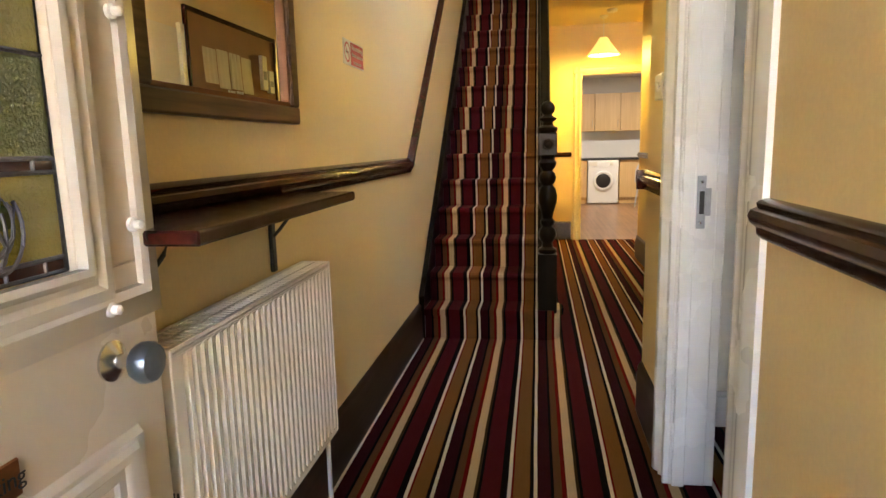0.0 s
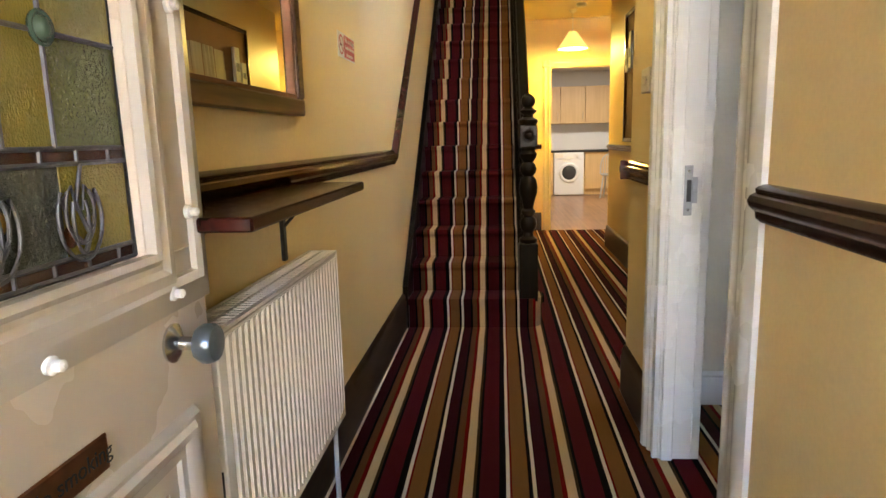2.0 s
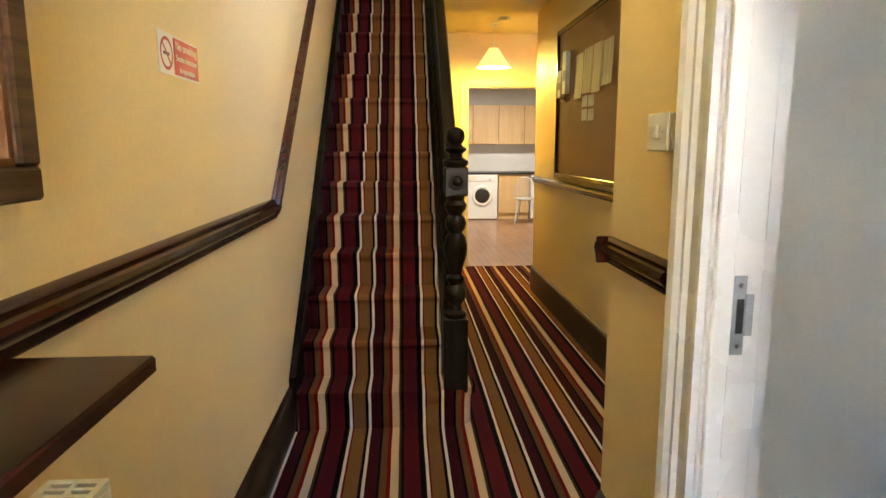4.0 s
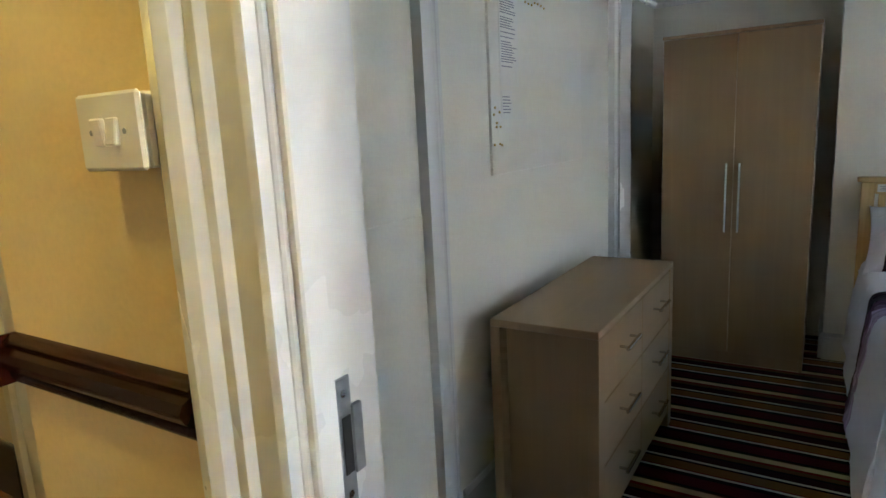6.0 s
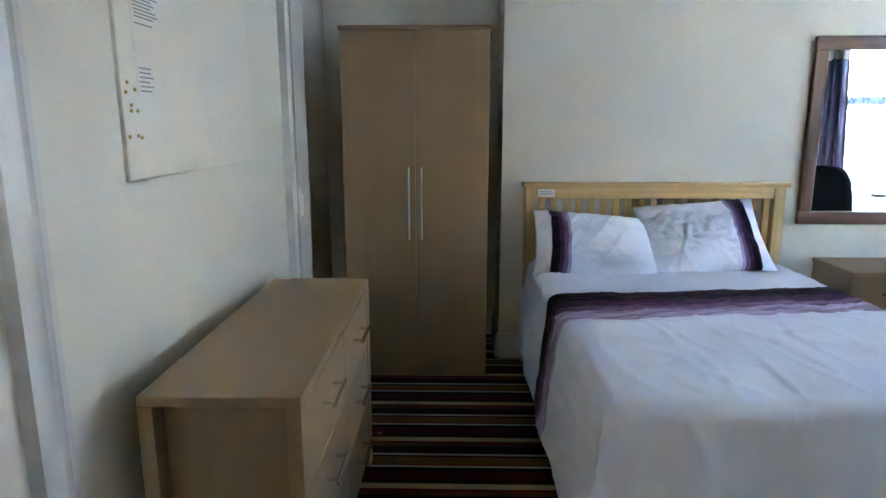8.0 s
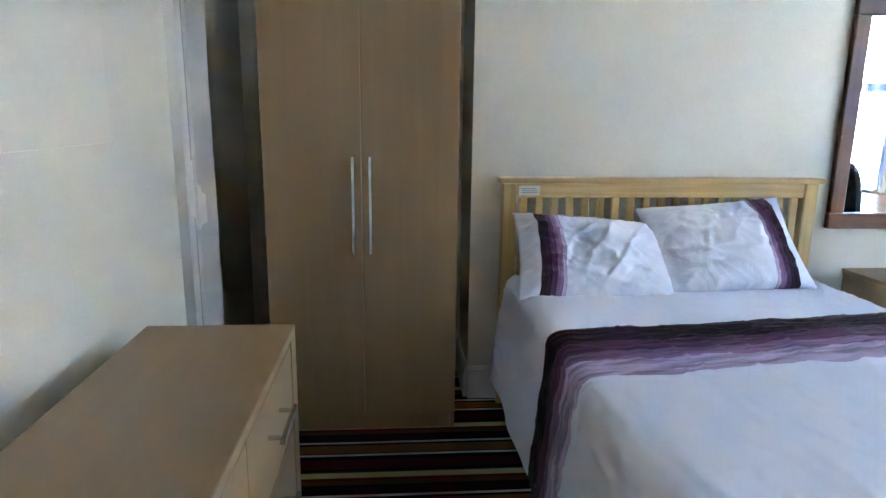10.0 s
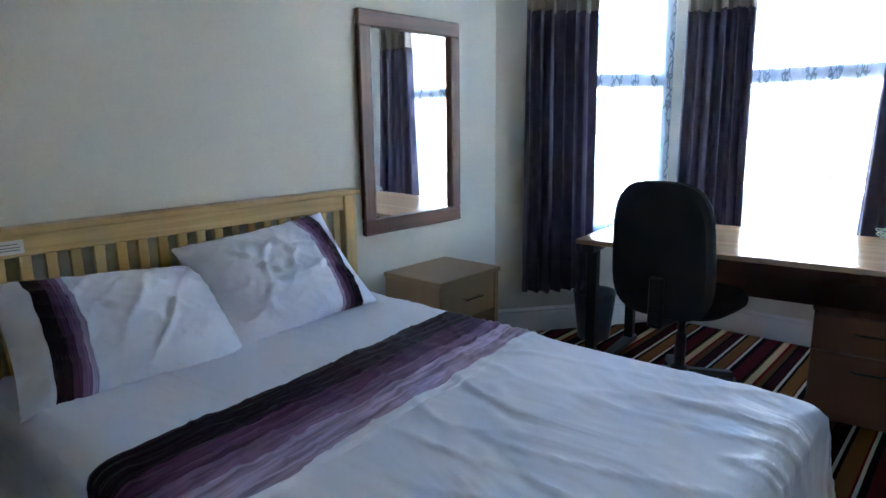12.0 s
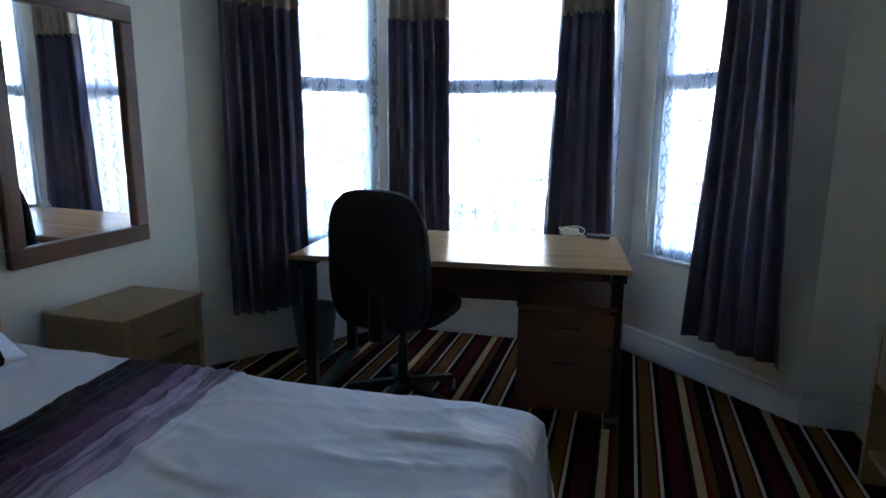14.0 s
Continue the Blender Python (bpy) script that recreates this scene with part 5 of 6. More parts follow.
for i in range(19):
    y = -hw + 0.06 + (i + 0.5) * (2 * hw - 0.12) / 19
    bx("slat", bed, M_PINE_Z, (HBX - 0.034, HBX - 0.016, y - 0.016, y + 0.016, 0.5605, 0.9395), bevel=0.002)
bx("side_rail", bed, M_PINE_Y, (BX0 - BX1 + 0.05, HBX - 0.051, -0.675, -0.655, 0.24, 0.36), bevel=0.003)
bx("side_rail", bed, M_PINE_Y, (BX0 - BX1 + 0.05, HBX - 0.051, 0.655, 0.675, 0.24, 0.36), bevel=0.003)
bx("foot_rail", bed, M_PINE_Y, (BX0 - BX1 + 0.029, BX0 - BX1 + 0.049, -0.60, 0.60, 0.24, 0.36), bevel=0.003)
for s in (-1, 1):
    bx("leg", bed, M_PINE_Z, (BX0 - BX1 + 0.03, BX0 - BX1 + 0.09, s * 0.63 - 0.025, s * 0.63 + 0.025, 0.0, 0.36), bevel=0.003)
bx("mattress", bed, M_SHEET, (BX0 - BX1 + 0.03, HBX - 0.06, -0.65, 0.65, 0.362, BZ - 0.02), bevel=0.04)
hblabel = bx("headboard_label", bed, M_PAPER, (HBX - 0.0436, HBX - 0.0422, 0.54, 0.63, 0.950, 0.990), bevel=0, label="small white printed label")
bx("print", hblabel, M_INK, (HBX - 0.0440, HBX - 0.0437, 0.55, 0.62, 0.960, 0.963), (HBX - 0.0440, HBX - 0.0437, 0.55, 0.615, 0.968, 0.971), (HBX - 0.0440, HBX - 0.0437, 0.555, 0.62, 0.977, 0.980), bevel=0)

M_DUVET = bpy.data.materials.new("satin_duvet_cover")
M_DUVET.use_nodes = True


def satin_bands(m, bands, axis, base=(0.78, 0.80, 0.90)):
    """White satin with pleated coloured bands that lie across one axis: bands of (from, to, colour)."""
    nt = m.node_tree
    b = nt.nodes["Principled BSDF"]
    co = nt.nodes.new("ShaderNodeTexCoord")
    sp = nt.nodes.new("ShaderNodeSeparateXYZ")
    nt.links.new(co.outputs["UV"], sp.inputs[0])
    wn_ = nt.nodes.new("ShaderNodeTexNoise")
    wn_.inputs["Scale"].default_value = 7
    wn_.inputs["Detail"].default_value = 5
    nt.links.new(co.outputs["UV"], wn_.inputs["Vector"])
    ad = nt.nodes.new("ShaderNodeMath")
    ad.operation = "MULTIPLY_ADD"
    ad.inputs[1].default_value = 0.03
    nt.links.new(wn_.outputs[0], ad.inputs[0])
    nt.links.new(sp.outputs[axis], ad.inputs[2])
    r = nt.nodes.new("ShaderNodeValToRGB")
    r.color_ramp.interpolation = "CONSTANT"
    e = r.color_ramp.elements[0]
    r.color_ramp.elements.remove(r.color_ramp.elements[1])
    e.position, e.color = 0, (*base, 1)
    for a, c in bands:
        q = r.color_ramp.elements.new(a + 0.015)
        q.color = (*c, 1)
    nt.links.new(ad.outputs[0], r.inputs[0])
    b.inputs["Roughness"].default_value = 0.5
    b.inputs["Specular IOR Level"].default_value = 0.2
    # pleats along the bands
    mp = nt.nodes.new("ShaderNodeMapping")
    s = [2.5, 2.5, 1]
    s[axis] = 110 if axis == 0 else 60
    mp.inputs["Scale"].default_value = s
    nt.links.new(co.outputs["UV"], mp.inputs["Vector"])
    pl = nt.nodes.new("ShaderNodeTexNoise")
    pl.inputs["Scale"].default_value = 1.3
    pl.inputs["Detail"].default_value = 5
    pl.inputs["Distortion"].default_value = 0.5
    nt.links.new(mp.outputs[0], pl.inputs["Vector"])
    hue = nt.nodes.new("ShaderNodeRGBToBW")
    nt.links.new(r.outputs[0], hue.inputs[0])
    lt = nt.nodes.new("ShaderNodeMath")
    lt.operation = "LESS_THAN"
    lt.inputs[1].default_value = 0.45
    nt.links.new(hue.outputs[0], lt.inputs[0])
    st = nt.nodes.new("ShaderNodeMath")
    st.operation = "MULTIPLY"
    nt.links.new(lt.outputs[0], st.inputs[0])
    nt.links.new(pl.outputs[0], st.inputs[1])
    # band colour goes darker and paler with the pleat noise
    streak = nt.nodes.new("ShaderNodeMapRange")
    streak.inputs[1].default_value, streak.inputs[2].default_value = 0.36, 0.62
    streak.inputs[3].default_value, streak.inputs[4].default_value = 0.55, 1.30
    nt.links.new(pl.outputs[0], streak.inputs[0])
    streaked = nt.nodes.new("ShaderNodeVectorMath")
    streaked.operation = "SCALE"
    nt.links.new(r.outputs[0], streaked.inputs[0])
    nt.links.new(streak.outputs[0], streaked.inputs["Scale"])
    pick = nt.nodes.new("ShaderNodeMix")
    pick.data_type = "RGBA"
    nt.links.new(lt.outputs[0], pick.inputs[0])
    nt.links.new(r.outputs[0], pick.inputs[6])
    nt.links.new(streaked.outputs[0], pick.inputs[7])
    nt.links.new(pick.outputs[2], b.inputs["Base Color"])
    crease = nt.nodes.new("ShaderNodeTexNoise")
    crease.inputs["Scale"].default_value = 3.5
    crease.inputs["Detail"].default_value = 3
    crease.inputs["Distortion"].default_value = 1.2
    nt.links.new(co.outputs["UV"], crease.inputs["Vector"])
    sm = nt.nodes.new("ShaderNodeMath")
    sm.operation = "MULTIPLY_ADD"
    sm.inputs[1].default_value = 1.3
    nt.links.new(crease.outputs[0], sm.inputs[0])
    nt.links.new(st.outputs[0], sm.inputs[2])
    bp = nt.nodes.new("ShaderNodeBump")
    bp.inputs["Strength"].default_value = 0.6
    bp.inputs["Distance"].default_value = 0.03
    nt.links.new(sm.outputs[0], bp.inputs["Height"])
    nt.links.new(bp.outputs[0], b.inputs["Normal"])


DARKP, MIDP, LIGHTP, PALEP = (0.020, 0.004, 0.018), (0.105, 0.038, 0.098), (0.25, 0.14, 0.26), (0.48, 0.38, 0.56)
WHITE = (0.78, 0.80, 0.90)
satin_bands(M_DUVET, [(0.29, DARKP), (0.345, MIDP), (0.382, LIGHTP), (0.408, PALEP), (0.46, WHITE)], 0)


def duvet():
    """The cover: a soft sheet over the mattress that hangs down at both sides and the foot, with creases."""
    t = thing("duvet", (BX0 + BX1) / 2, (BY0 + BY1) / 2, 0, "white satin duvet with pleated purple bands spread over the bed", "duvet")
    L, W = (BX1 - BX0), (BY1 - BY0)
    nu, nv = 180, 170
    drop, foot = 0.46, 0.36
    bm = bmesh.new()
    uvl = bm.loops.layers.uv.new("UVMap")
    rows, uvs = [], {}
    R = 0.052
    for i in range(nu + 1):
        s = i / nu * (L + foot)         # from the head to the hem at the foot
        row = []
        for j in range(nv + 1):
            q = (j / nv - 0.5) * (W + 2 * drop)
            hang_x = max(0.0, s - (L - R))
            hang_y = max(0.0, abs(q) - (W / 2 - R))

            def fold(h):
                if h < R * 1.57:
                    a = h / R
                    return R * math.sin(a), R * (1 - math.cos(a))
                return R, R + (h - R * 1.57)

            ox, dx = fold(hang_x)
            oy, dy = fold(hang_y)
            x = min(s, L - R) + ox
            y = math.copysign(min(abs(q), W / 2 - R) + oy, q)
            d = max(dx, dy) + 0.55 * min(dx, dy)
            d = min(d, BZ - 0.07)
            flare = max(0, d - R)
            if hang_x > R:
                x += 0.10 * flare + 0.012 * math.sin(q * 15 + 1.3) * min(1, flare * 5)
            if hang_y > R:
                y += math.copysign(0.12 * flare + 0.007 * math.sin(s * 12 + (2 if q > 0 else 0)) * min(1, flare * 5), q)
            p = Vector((s * 1.1, q * 1.3, 0))
            soft = noise.noise(p * 1.4) * 0.009 + noise.noise(p * 4.2 + Vector((3, 1, 0))) * 0.003
            ridge = 1 - abs(noise.noise(Vector((s * 0.9 + q * 0.8, q * 5.0 - s * 1.9, 4)))) * 9.0
            ridge2 = 1 - abs(noise.noise(Vector((s * 1.6 - q * 1.0, q * 8 + s * 1.6, 8)))) * 10.0
            soft += 0.008 * max(0, ridge) ** 1.2 * (0.5 + noise.noise(p * 2.3 + Vector((7, 0, 0)))) + 0.006 * max(0, ridge2) ** 1.3
            band = 0.30 < (s - 0.11 * q) / (L + foot) < 0.48
            if band:
                soft += 0.005 * math.sin(s * 190 + 4 * noise.noise(Vector((q * 4, s * 6, 0))))
            z = BZ + 0.005 - d + soft * (1 if d < R else 0.2)
            if hang_y > R or hang_x > R:
                y += soft * (1 if q > 0 else -1) * (hang_y > R)
                x += soft * (hang_x > R)
            v = bm.verts.new((L / 2 - x, y, z))
            uvs[v] = ((s - 0.11 * q) / (L + foot), q / 1.4 + 0.5)
            row.append(v)
        rows.append(row)
    data = [[(v.co.copy(), uvs[v]) for v in row] for row in rows]
    bm.free()
    for name, label, keep in (("cover", "", lambda u: not 0.290 < u < 0.475), ("pleated_band", "purple pleated satin band in four shades", lambda u: 0.290 < u < 0.475)):
        bm = bmesh.new()
        uvl = bm.loops.layers.uv.new("UVMap")
        made = {}
        for i in range(nu):
            for j in range(nv):
                if not keep((data[i][j][1][0] + data[i + 1][j + 1][1][0]) / 2):
                    continue
                vs = []
                for key in ((i, j), (i, j + 1), (i + 1, j + 1), (i + 1, j)):
                    if key not in made:
                        made[key] = bm.verts.new(data[key[0]][key[1]][0])
                    vs.append(made[key])
                f = bm.faces.new(vs)
                for l, key in zip(f.loops, ((i, j), (i, j + 1), (i + 1, j + 1), (i + 1, j))):
                    l[uvl].uv = data[key[0]][key[1]][1]
        ob = finish(name, bm, M_DUVET, t, label=label)
        ob.data.shade_smooth()
    return t


duvet()

M_PILLOW = bpy.data.materials.new("satin_pillowcase")
M_PILLOW.use_nodes = True
satin_bands(M_PILLOW, [(0.12, DARKP), (0.185, MIDP), (0.22, LIGHTP), (0.255, PALEP), (0.28, WHITE)], 0)


def pillow(m, w, h, label, flip):
    """A stuffed case: local x across, y up, z thick; the flap edge stays flat past the band."""
    t = new("pillow")
    t.matrix_world = m
    tagged(t, label, "pillow", "pillows on the bed")
    bm = bmesh.new()
    uvl = bm.loops.layers.uv.new("UVMap")
    uvs = {}
    n = 60
    grids = []
    for side in (1, -1):
        g = []
        for i in range(n + 1):
            row = []
            for j in range(n + 1):
                u, v = i / n * 2 - 1, j / n * 2 - 1
                fl = (1 + u) if not flip else (1 - u)
                th = 0.095 * (max(0, 1 - u ** 2) ** 0.42) * (max(0, 1 - v ** 2) ** 0.42) * min(1.0, 0.12 + fl / 0.24)
                px = u * w / 2 * (1 - 0.06 * (1 - v * v) * abs(u))
                py = v * h / 2 * (1 - 0.10 * (1 - u * u) * abs(v))
                inner = max(0, 1 - u * u) ** 0.5 * max(0, 1 - v * v) ** 0.5
                th += 0.022 * noise.noise(Vector((u * 1.7 + flip * 3, v * 1.7, side * 3))) * inner
                for freq, amp, off in ((1.1, 0.014, 0.0), (2.1, 0.009, 5.0)):
                    rid = 1 - abs(noise.noise(Vector((freq * (u * 2.4 - v * 1.0), freq * (v * 0.9 + u * 0.5) + flip * 5, 9 + off)))) * 4.2
                    th += amp * max(0, rid) ** 1.6 * inner
                rid = 1 - abs(noise.noise(Vector((u * 3.2 + v * 3.6, v * 1.1 - u * 1.2 + flip * 4, 21)))) * 5
                th += 0.010 * max(0, rid) ** 1.5 * inner
                if side == -1 and (i in (0, n) or j in (0, n)):
                    row.append(grids[0][i][j])
                    continue
                vv = bm.verts.new((px, py, side * th * (1 if side > 0 else 0.7)))
                uvs[vv] = ((i / n) if not flip else (1 - i / n), j / n * 0.7)
                row.append(vv)
            g.append(row)
        grids.append(g)
    for g in grids:
        for i in range(n):
            for j in range(n):
                bm.faces.new((g[i][j], g[i + 1][j], g[i + 1][j + 1], g[i][j + 1]))
    for f in bm.faces:
        for l in f.loops:
            l[uvl].uv = uvs[l.vert]
    ob = finish("case", bm, M_PILLOW, t)
    ob.data.shade_smooth()
    return t


def lay(x, y, z, tilt, turn, roll_):
    """Pose of a pillow that leans on the headboard: its face looks to -x and up."""
    base = Matrix(((0, 0, -1, 0), (-1, 0, 0, 0), (0, 1, 0, 0), (0, 0, 0, 1)))
    return Matrix.Translation((x, y, z)) @ pose(0, 0, 0, 0, 0, turn) @ pose(0, 0, 0, 0, tilt, 0) @ base @ pose(0, 0, 0, 0, 0, roll_)


pillow(lay(3.69, 1.30, 0.710, 50, 4, -7), 0.64, 0.45, "white satin pillow with purple pleated band, slumped on the bed", 0)
pillow(lay(3.72, 0.735, 0.755, 42, -3, 6), 0.64, 0.45, "white satin pillow with purple pleated band, against the headboard", 1)

# ---- room: mirror, bedside table ----
wall_mirror("wall_mirror", XB, -0.522, 0.146, 0.795, 1.786, 0.07, -1, M_FRAME_Y, M_FRAME_Z, "tall wall mirror in a brown pine frame above the bedside table")

bs = thing("bedside_table", 3.765, -0.195, 0, "light oak laminate bedside table with one drawer and a steel handle", "bedside table")
w = 0.222
bx("top", bs, M_OAK_Y, (-0.185, 0.18, -w, w, 0.583, 0.605), bevel=0.002)
bx("side", bs, M_OAK_Z, (-0.175, 0.175, -w + 0.005, -w + 0.035, 0, 0.5825), bevel=0.001)
bx("side", bs, M_OAK_Z, (-0.175, 0.175, w - 0.035, w - 0.005, 0, 0.5825), bevel=0.001)
bx("back", bs, M_OAK_Z, (0.155, 0.165, -w + 0.036, w - 0.036, 0.1, 0.582), bevel=0)
bx("shelf", bs, M_OAK_Y, (-0.165, 0.154, -w + 0.036, w - 0.036, 0.12, 0.138), bevel=0)
d = bx("drawer", bs, M_OAK_Y, (-0.172, -0.154, -w + 0.038, w - 0.038, 0.40, 0.579), (-0.1535, 0.13, -w + 0.05, w - 0.05, 0.41, 0.55), bevel=0.0015)
bar_handle(d, M_CHROME, (-0.172, -0.065, 0.495), (-0.172, 0.065, 0.495), (-0.026, 0, 0), 0.0062)

# bedside table copied as a stand-in for an unidentified brown cabinet edge
copy_thing(bs, pose(0.80, -0.54, 0, 0, 0, 180))

# ---- room: desk and what is at it ----
DXC, DYC = 2.62, -1.165
desk = thing("desk", DXC, DYC, 0, "beech laminate office desk with dark steel legs in the bay", "desk", rz=6)
bx("desktop", desk, M_BEECH, (-0.75, 0.75, -0.40, 0.40, 0.705, 0.73), bevel=0.004)
bx("modesty_panel", desk, M_BEECH_SHADED, (-0.68, 0.68, 0.0 - 0.30, -0.28, 0.38, 0.70), bevel=0.001)
for s in (-1, 1):
    bx("leg", desk, M_BLACKPL, (s * 0.70 - 0.03, s * 0.70 + 0.03, -0.37, 0.37, 0.66, 0.704), (s * 0.70 - 0.025, s * 0.70 + 0.025, 0.26, 0.31, 0.03, 0.659), (s * 0.70 - 0.025, s * 0.70 + 0.025, -0.33, -0.28, 0.03, 0.659), (s * 0.70 - 0.03, s * 0.70 + 0.03, -0.36, 0.36, 0.0, 0.0295), bevel=0.003)
cable = thing("cable_coil", 2.14, -1.58, 0.73, "coiled white cable with a small adapter lying on the desk", "cable")
bm = bmesh.new()
rng = random.Random(3)
for lp in range(6):
    ph, r = rng.uniform(0, 6), rng.uniform(0.028, 0.046)
    cx, cy, lift = rng.uniform(-0.03, 0.03), rng.uniform(-0.02, 0.02), rng.uniform(0.008, 0.030)
    tube(bm, [(cx + r * 1.3 * math.cos(a), cy + r * math.sin(a + 0.3 * lp), 0.006 + lift + lift * 0.9 * math.sin(a + ph)) for a in [1.9 * math.pi * q / 20 for q in range(21)]], 0.003, 6)
tube(bm, [(0.02, 0.0, 0.02), (-0.03, -0.03, 0.006), (-0.08, 0.0, 0.006), (-0.10, 0.0, 0.010)], 0.003, 6)
finish("coil", bm, M_PLASTIC, cable, smooth=True)
bx("adapter", cable, M_STEEL_DARK, (-0.19, -0.07, -0.03, 0.03, 0.0, 0.018), bevel=0.004)

ped = thing("pedestal_drawers", 2.125, -1.13, 0, "beech two drawer pedestal unit on castors, coloured dark for the shade under the desk", "drawer unit", rz=6)
bx("carcass", ped, M_BEECH_SHADED, (-0.21, 0.21, -0.24, 0.205, 0.04, 0.52), bevel=0.002)
d = bx("drawer", ped, M_BEECH_SHADED, (-0.208, 0.208, 0.206, 0.224, 0.35, 0.505), bevel=0.002)
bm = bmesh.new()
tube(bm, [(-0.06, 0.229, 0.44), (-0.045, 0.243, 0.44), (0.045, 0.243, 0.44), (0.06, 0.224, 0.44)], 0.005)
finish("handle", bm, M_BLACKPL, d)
d = bx("drawer", ped, M_BEECH_SHADED, (-0.208, 0.208, 0.206, 0.224, 0.05, 0.345), bevel=0.002)
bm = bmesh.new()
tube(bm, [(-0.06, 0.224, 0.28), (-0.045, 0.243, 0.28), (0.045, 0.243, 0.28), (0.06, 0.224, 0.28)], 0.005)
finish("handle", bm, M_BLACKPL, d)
bx("top", ped, M_BEECH_SHADED, (-0.215, 0.215, -0.245, 0.23, 0.521, 0.54), bevel=0.002)
for sx in (-1, 1):
    for sy in (-1, 1):
        bm = bmesh.new()
        lathe(bm, [(0.02, -0.012), (0.02, 0.012)], axis="x", origin=(sx * 0.16, 0, 0), seg=12, cx=sy * 0.18, cy=0.0205)
        finish("castor", bm, M_BLACKPL, ped)

chair = thing("office_chair", 2.852, -0.885, 0, "black fabric office chair with a high rounded back at the desk", "chair", rz=-5)


def cushion(name, parent, w, h, t, m, mt):
    """A padded slab with a rounded outline: local x across, y up, z thick."""
    bm = bmesh.new()
    n = 36
    rings = []
    for lvl, (k, zz) in enumerate(((0.90, -t / 2), (0.985, -t / 4), (1.0, 0.0), (0.985, t / 4), (0.92, t / 2), (0.6, t * 0.56))):
        ring = []
        for i in range(n):
            a = 2 * math.pi * i / n
            c, s = math.cos(a), math.sin(a)
            x = math.copysign(abs(c) ** 0.55, c) * w / 2 * k
            y = math.copysign(abs(s) ** 0.55, s) * h / 2 * k
            x *= 1 - 0.10 * (y / h + 0.5) if y > -h * 0.5 else 1
            ring.append(bm.verts.new((x, y, zz)))
        rings.append(ring)
    for r0, r1 in zip(rings, rings[1:]):
        for i in range(n):
            bm.faces.new((r0[i], r0[(i + 1) % n], r1[(i + 1) % n], r1[i]))
    bm.faces.new(rings[0][::-1])
    bm.faces.new(rings[-1])
    ob = finish(name, bm, mt, parent, smooth=True)
    ob.data.shade_smooth()
    ob.matrix_local = m
    return ob


cushion("backrest", chair, 0.50, 0.62, 0.07, pose(0, 0.24, 0.735, 86, 0, 0), M_BLACK)
cushion("seat", chair, 0.50, 0.48, 0.08, pose(0, -0.02, 0.47, 0, 0, 0), M_BLACK)
bx("back_bracket", chair, M_BLACKPL, (-0.035, 0.035, 0.20, 0.28, 0.40, 0.62), (-0.035, 0.035, 0.05, 0.28, 0.385, 0.41), bevel=0.008)
bm = bmesh.new()
lathe(bm, [(0.045, 0.10), (0.04, 0.13), (0.025, 0.14), (0.025, 0.30), (0.018, 0.305), (0.018, 0.40), (0.08, 0.405), (0.08, 0.425)])
finish("gas_column", bm, M_BLACKPL, chair, smooth=True)
for i in range(5):
    a = 2 * math.pi * i / 5 + 0.3
    bm = bmesh.new()
    c, s = math.cos(a), math.sin(a)
    sweep(bm, [(-0.025, 0), (0.025, 0), (0.018, 0.03), (-0.018, 0.03)], (0.03 * c, 0.03 * s, 0.09), (0.27 * c, 0.27 * s, 0.055), (-s, c, 0))
    leg = finish("base_arm", bm, M_BLACKPL, chair)
    bm = bmesh.new()
    lathe(bm, [(0.026, -0.02), (0.028, -0.01), (0.028, 0.01), (0.026, 0.02)], axis="x", origin=(0.27 * c, 0, 0), cx=0.27 * s, cy=0.028, seg=12)
    finish("castor", bm, M_BLACKPL, leg, smooth=True)
bm = bmesh.new()
tube(bm, [(0.02, 0.0, 0.40), (0.20, 0.0, 0.395), (0.24, 0.0, 0.39)], 0.007)
finish("lever", bm, M_BLACKPL, chair)

bin_ = thing("waste_bin", 3.55, -1.33, 0, "dark grey plastic waste bin beside the desk", "bin")
bm = bmesh.new()
lathe(bm, [(0.095, 0.0), (0.125, 0.28), (0.130, 0.285), (0.128, 0.292), (0.119, 0.285), (0.090, 0.008)], seg=28)
finish("tub", bm, M_BIN, bin_, smooth=True)

# ---- outside the bay ----
wall("ground", (-80, 80, -120, -2.6, -0.45, -0.40), (-0.95, 0.5, -2.6, -0.35, -0.45, -0.06), m=M_TARMAC)
wall("pavement", (-40, 40, -6.5, -4.6, -0.40, -0.28), (-40, 40, -16.0, -14.2, -0.40, -0.28), m=M_BRICK)
wall("garden_wall", (-6, 0.0, -4.5, -4.3, -0.40, 0.35), (1.2, 8, -4.5, -4.3, -0.40, 0.35), m=M_BRICK)
M_DARKGLASS = mat("dark_glazing", (0.03, 0.035, 0.04), 0.1, vary=0.02)


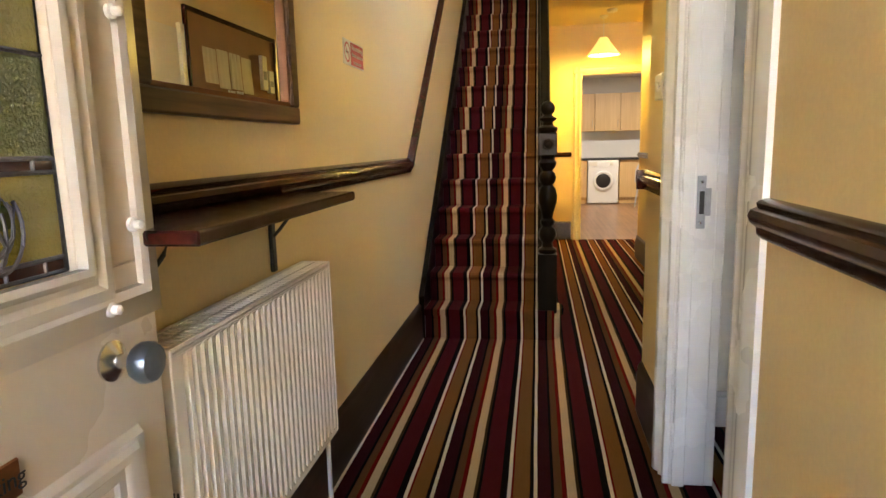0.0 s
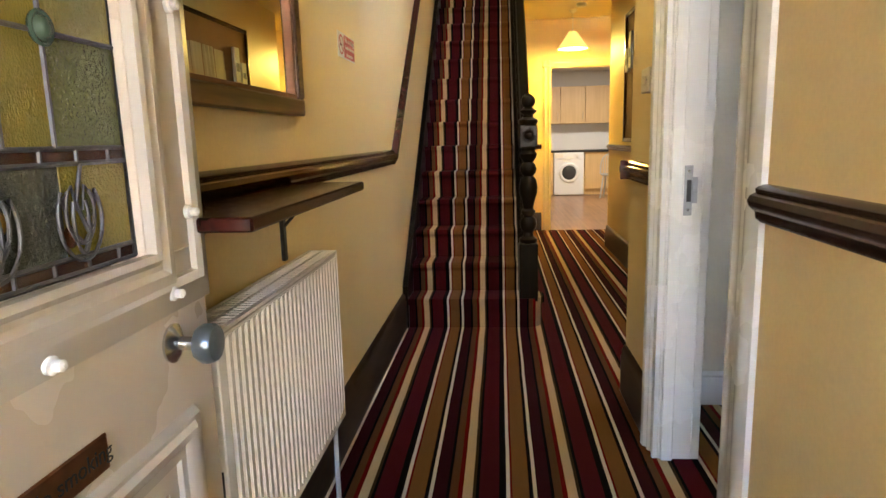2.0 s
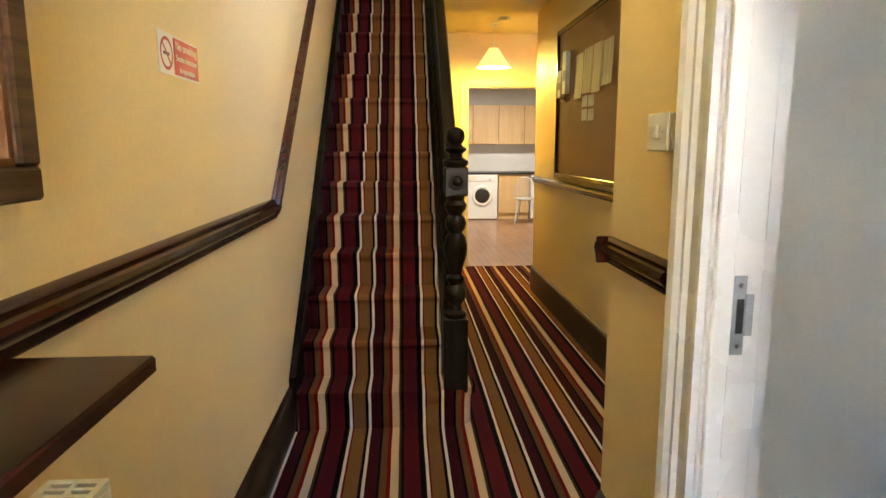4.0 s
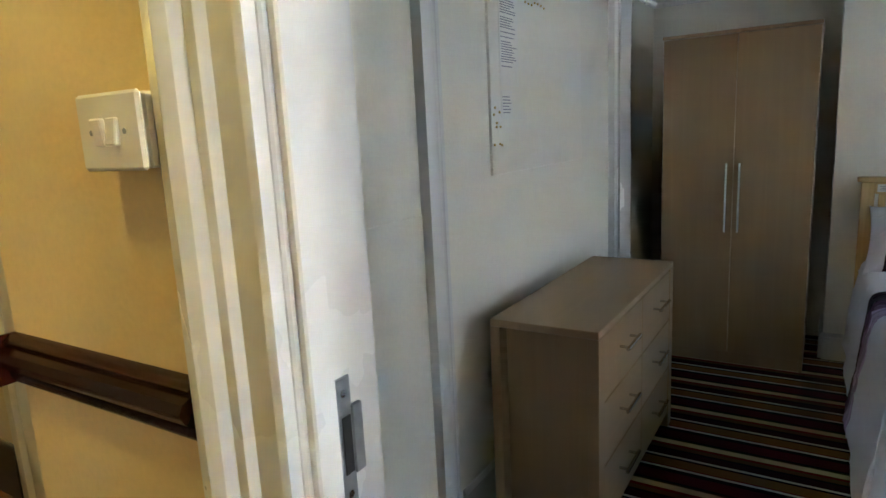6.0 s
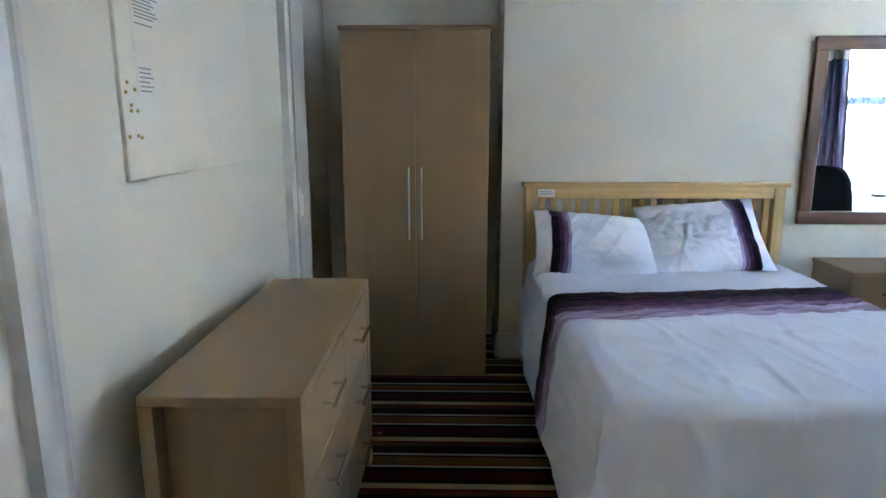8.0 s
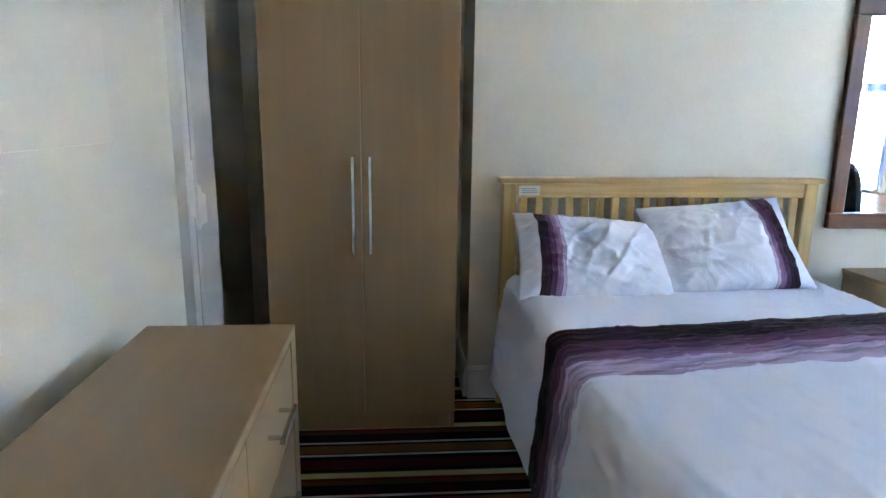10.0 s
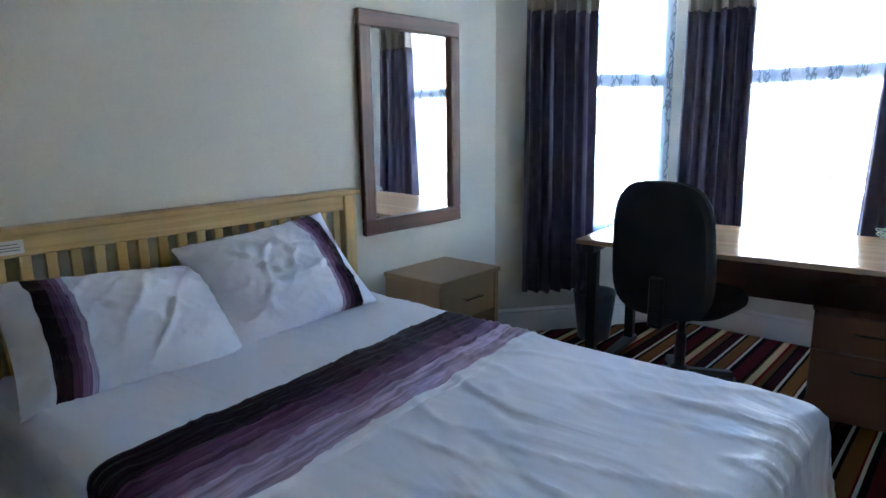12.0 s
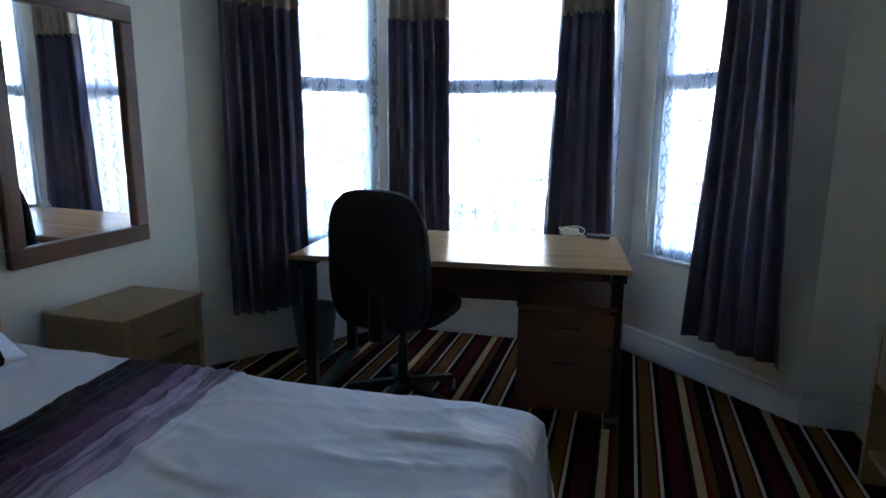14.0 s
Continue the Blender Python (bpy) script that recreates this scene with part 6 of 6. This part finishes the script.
def terrace_house(x):
    t = thing("terrace_house", x, -18.0, -0.28, "pale rendered two storey terraced house across the street", "house", "houses across the street")
    bx("wall", t, M_BRICK, (-2.75, 2.75, -8, 0, 0, 5.6), bevel=0)
    bm = bmesh.new()
    sweep(bm, [(0, 0), (-8.4, 0), (-4.2, 2.4)], (-2.76, 0.2, 5.6), (2.76, 0.2, 5.6), (0, 1, 0))
    finish("roof", bm, M_TARMAC, t)
    for wx, wz, ww, wh in ((-1.2, 0.9, 1.5, 1.5), (-1.2, 3.4, 1.3, 1.4), (1.4, 3.4, 0.9, 1.4)):
        o = bx("window", t, M_UPVC, (wx - ww / 2, wx + ww / 2, 0.0, 0.06, wz, wz + wh), bevel=0)
        bx("pane", o, M_DARKGLASS, (wx - ww / 2 + 0.08, wx - 0.03, 0.061, 0.065, wz + 0.08, wz + wh - 0.08), bevel=0)
        bx("pane", o, M_DARKGLASS, (wx + 0.03, wx + ww / 2 - 0.08, 0.061, 0.065, wz + 0.08, wz + wh - 0.08), bevel=0)
    bx("door", t, M_DARKGLASS, (0.95, 1.85, 0.0, 0.05, 0.1, 2.2), bevel=0)
    return t


h0 = terrace_house(-13.75)
for i in range(1, 6):
    copy_thing(h0, pose(-13.75 + 5.5 * i, -18.0, -0.28))

car = thing("parked_car", 6.3, -9.6, -0.40, "pale silver parked hatchback on the street", "car")
M_CARP = mat("silver_car_paint", (0.55, 0.58, 0.62), 0.25, metal=0.3, vary=0.02)
bm = bmesh.new()
outl = [(-2.0, 0.35), (-2.05, 0.62), (-1.9, 0.86), (-1.0, 0.98), (-0.45, 1.40), (0.9, 1.45), (1.65, 1.0), (1.95, 0.92), (2.0, 0.35)]
a = [bm.verts.new((x, -0.82 if z < 1.1 else -0.62, z)) for x, z in outl]
b = [bm.verts.new((x, 0.82 if z < 1.1 else 0.62, z)) for x, z in outl]
for i in range(len(outl)):
    j = (i + 1) % len(outl)
    bm.faces.new((a[i], a[j], b[j], b[i]))
bm.faces.new(a[::-1])
bm.faces.new(b)
bmesh.ops.bevel(bm, geom=list(bm.edges), offset=0.05, segments=2, affect="EDGES")
finish("body", bm, M_CARP, car, smooth=True)
bx("side_window", car, M_DARKGLASS, (-0.55, 0.25, 0.70, 0.79, 1.02, 1.32), (0.3, 1.05, 0.70, 0.79, 1.02, 1.32), bevel=0.01)
for sx in (-1.25, 1.3):
    for sy in (-0.76, 0.76):
        bm = bmesh.new()
        lathe(bm, [(0.2, -0.11), (0.31, -0.10), (0.31, 0.10), (0.2, 0.11)], axis="y", origin=(sx, sy, 0), cx=0, cy=0.31, seg=20)
        finish("wheel", bm, M_BLACKPL, car, smooth=True)
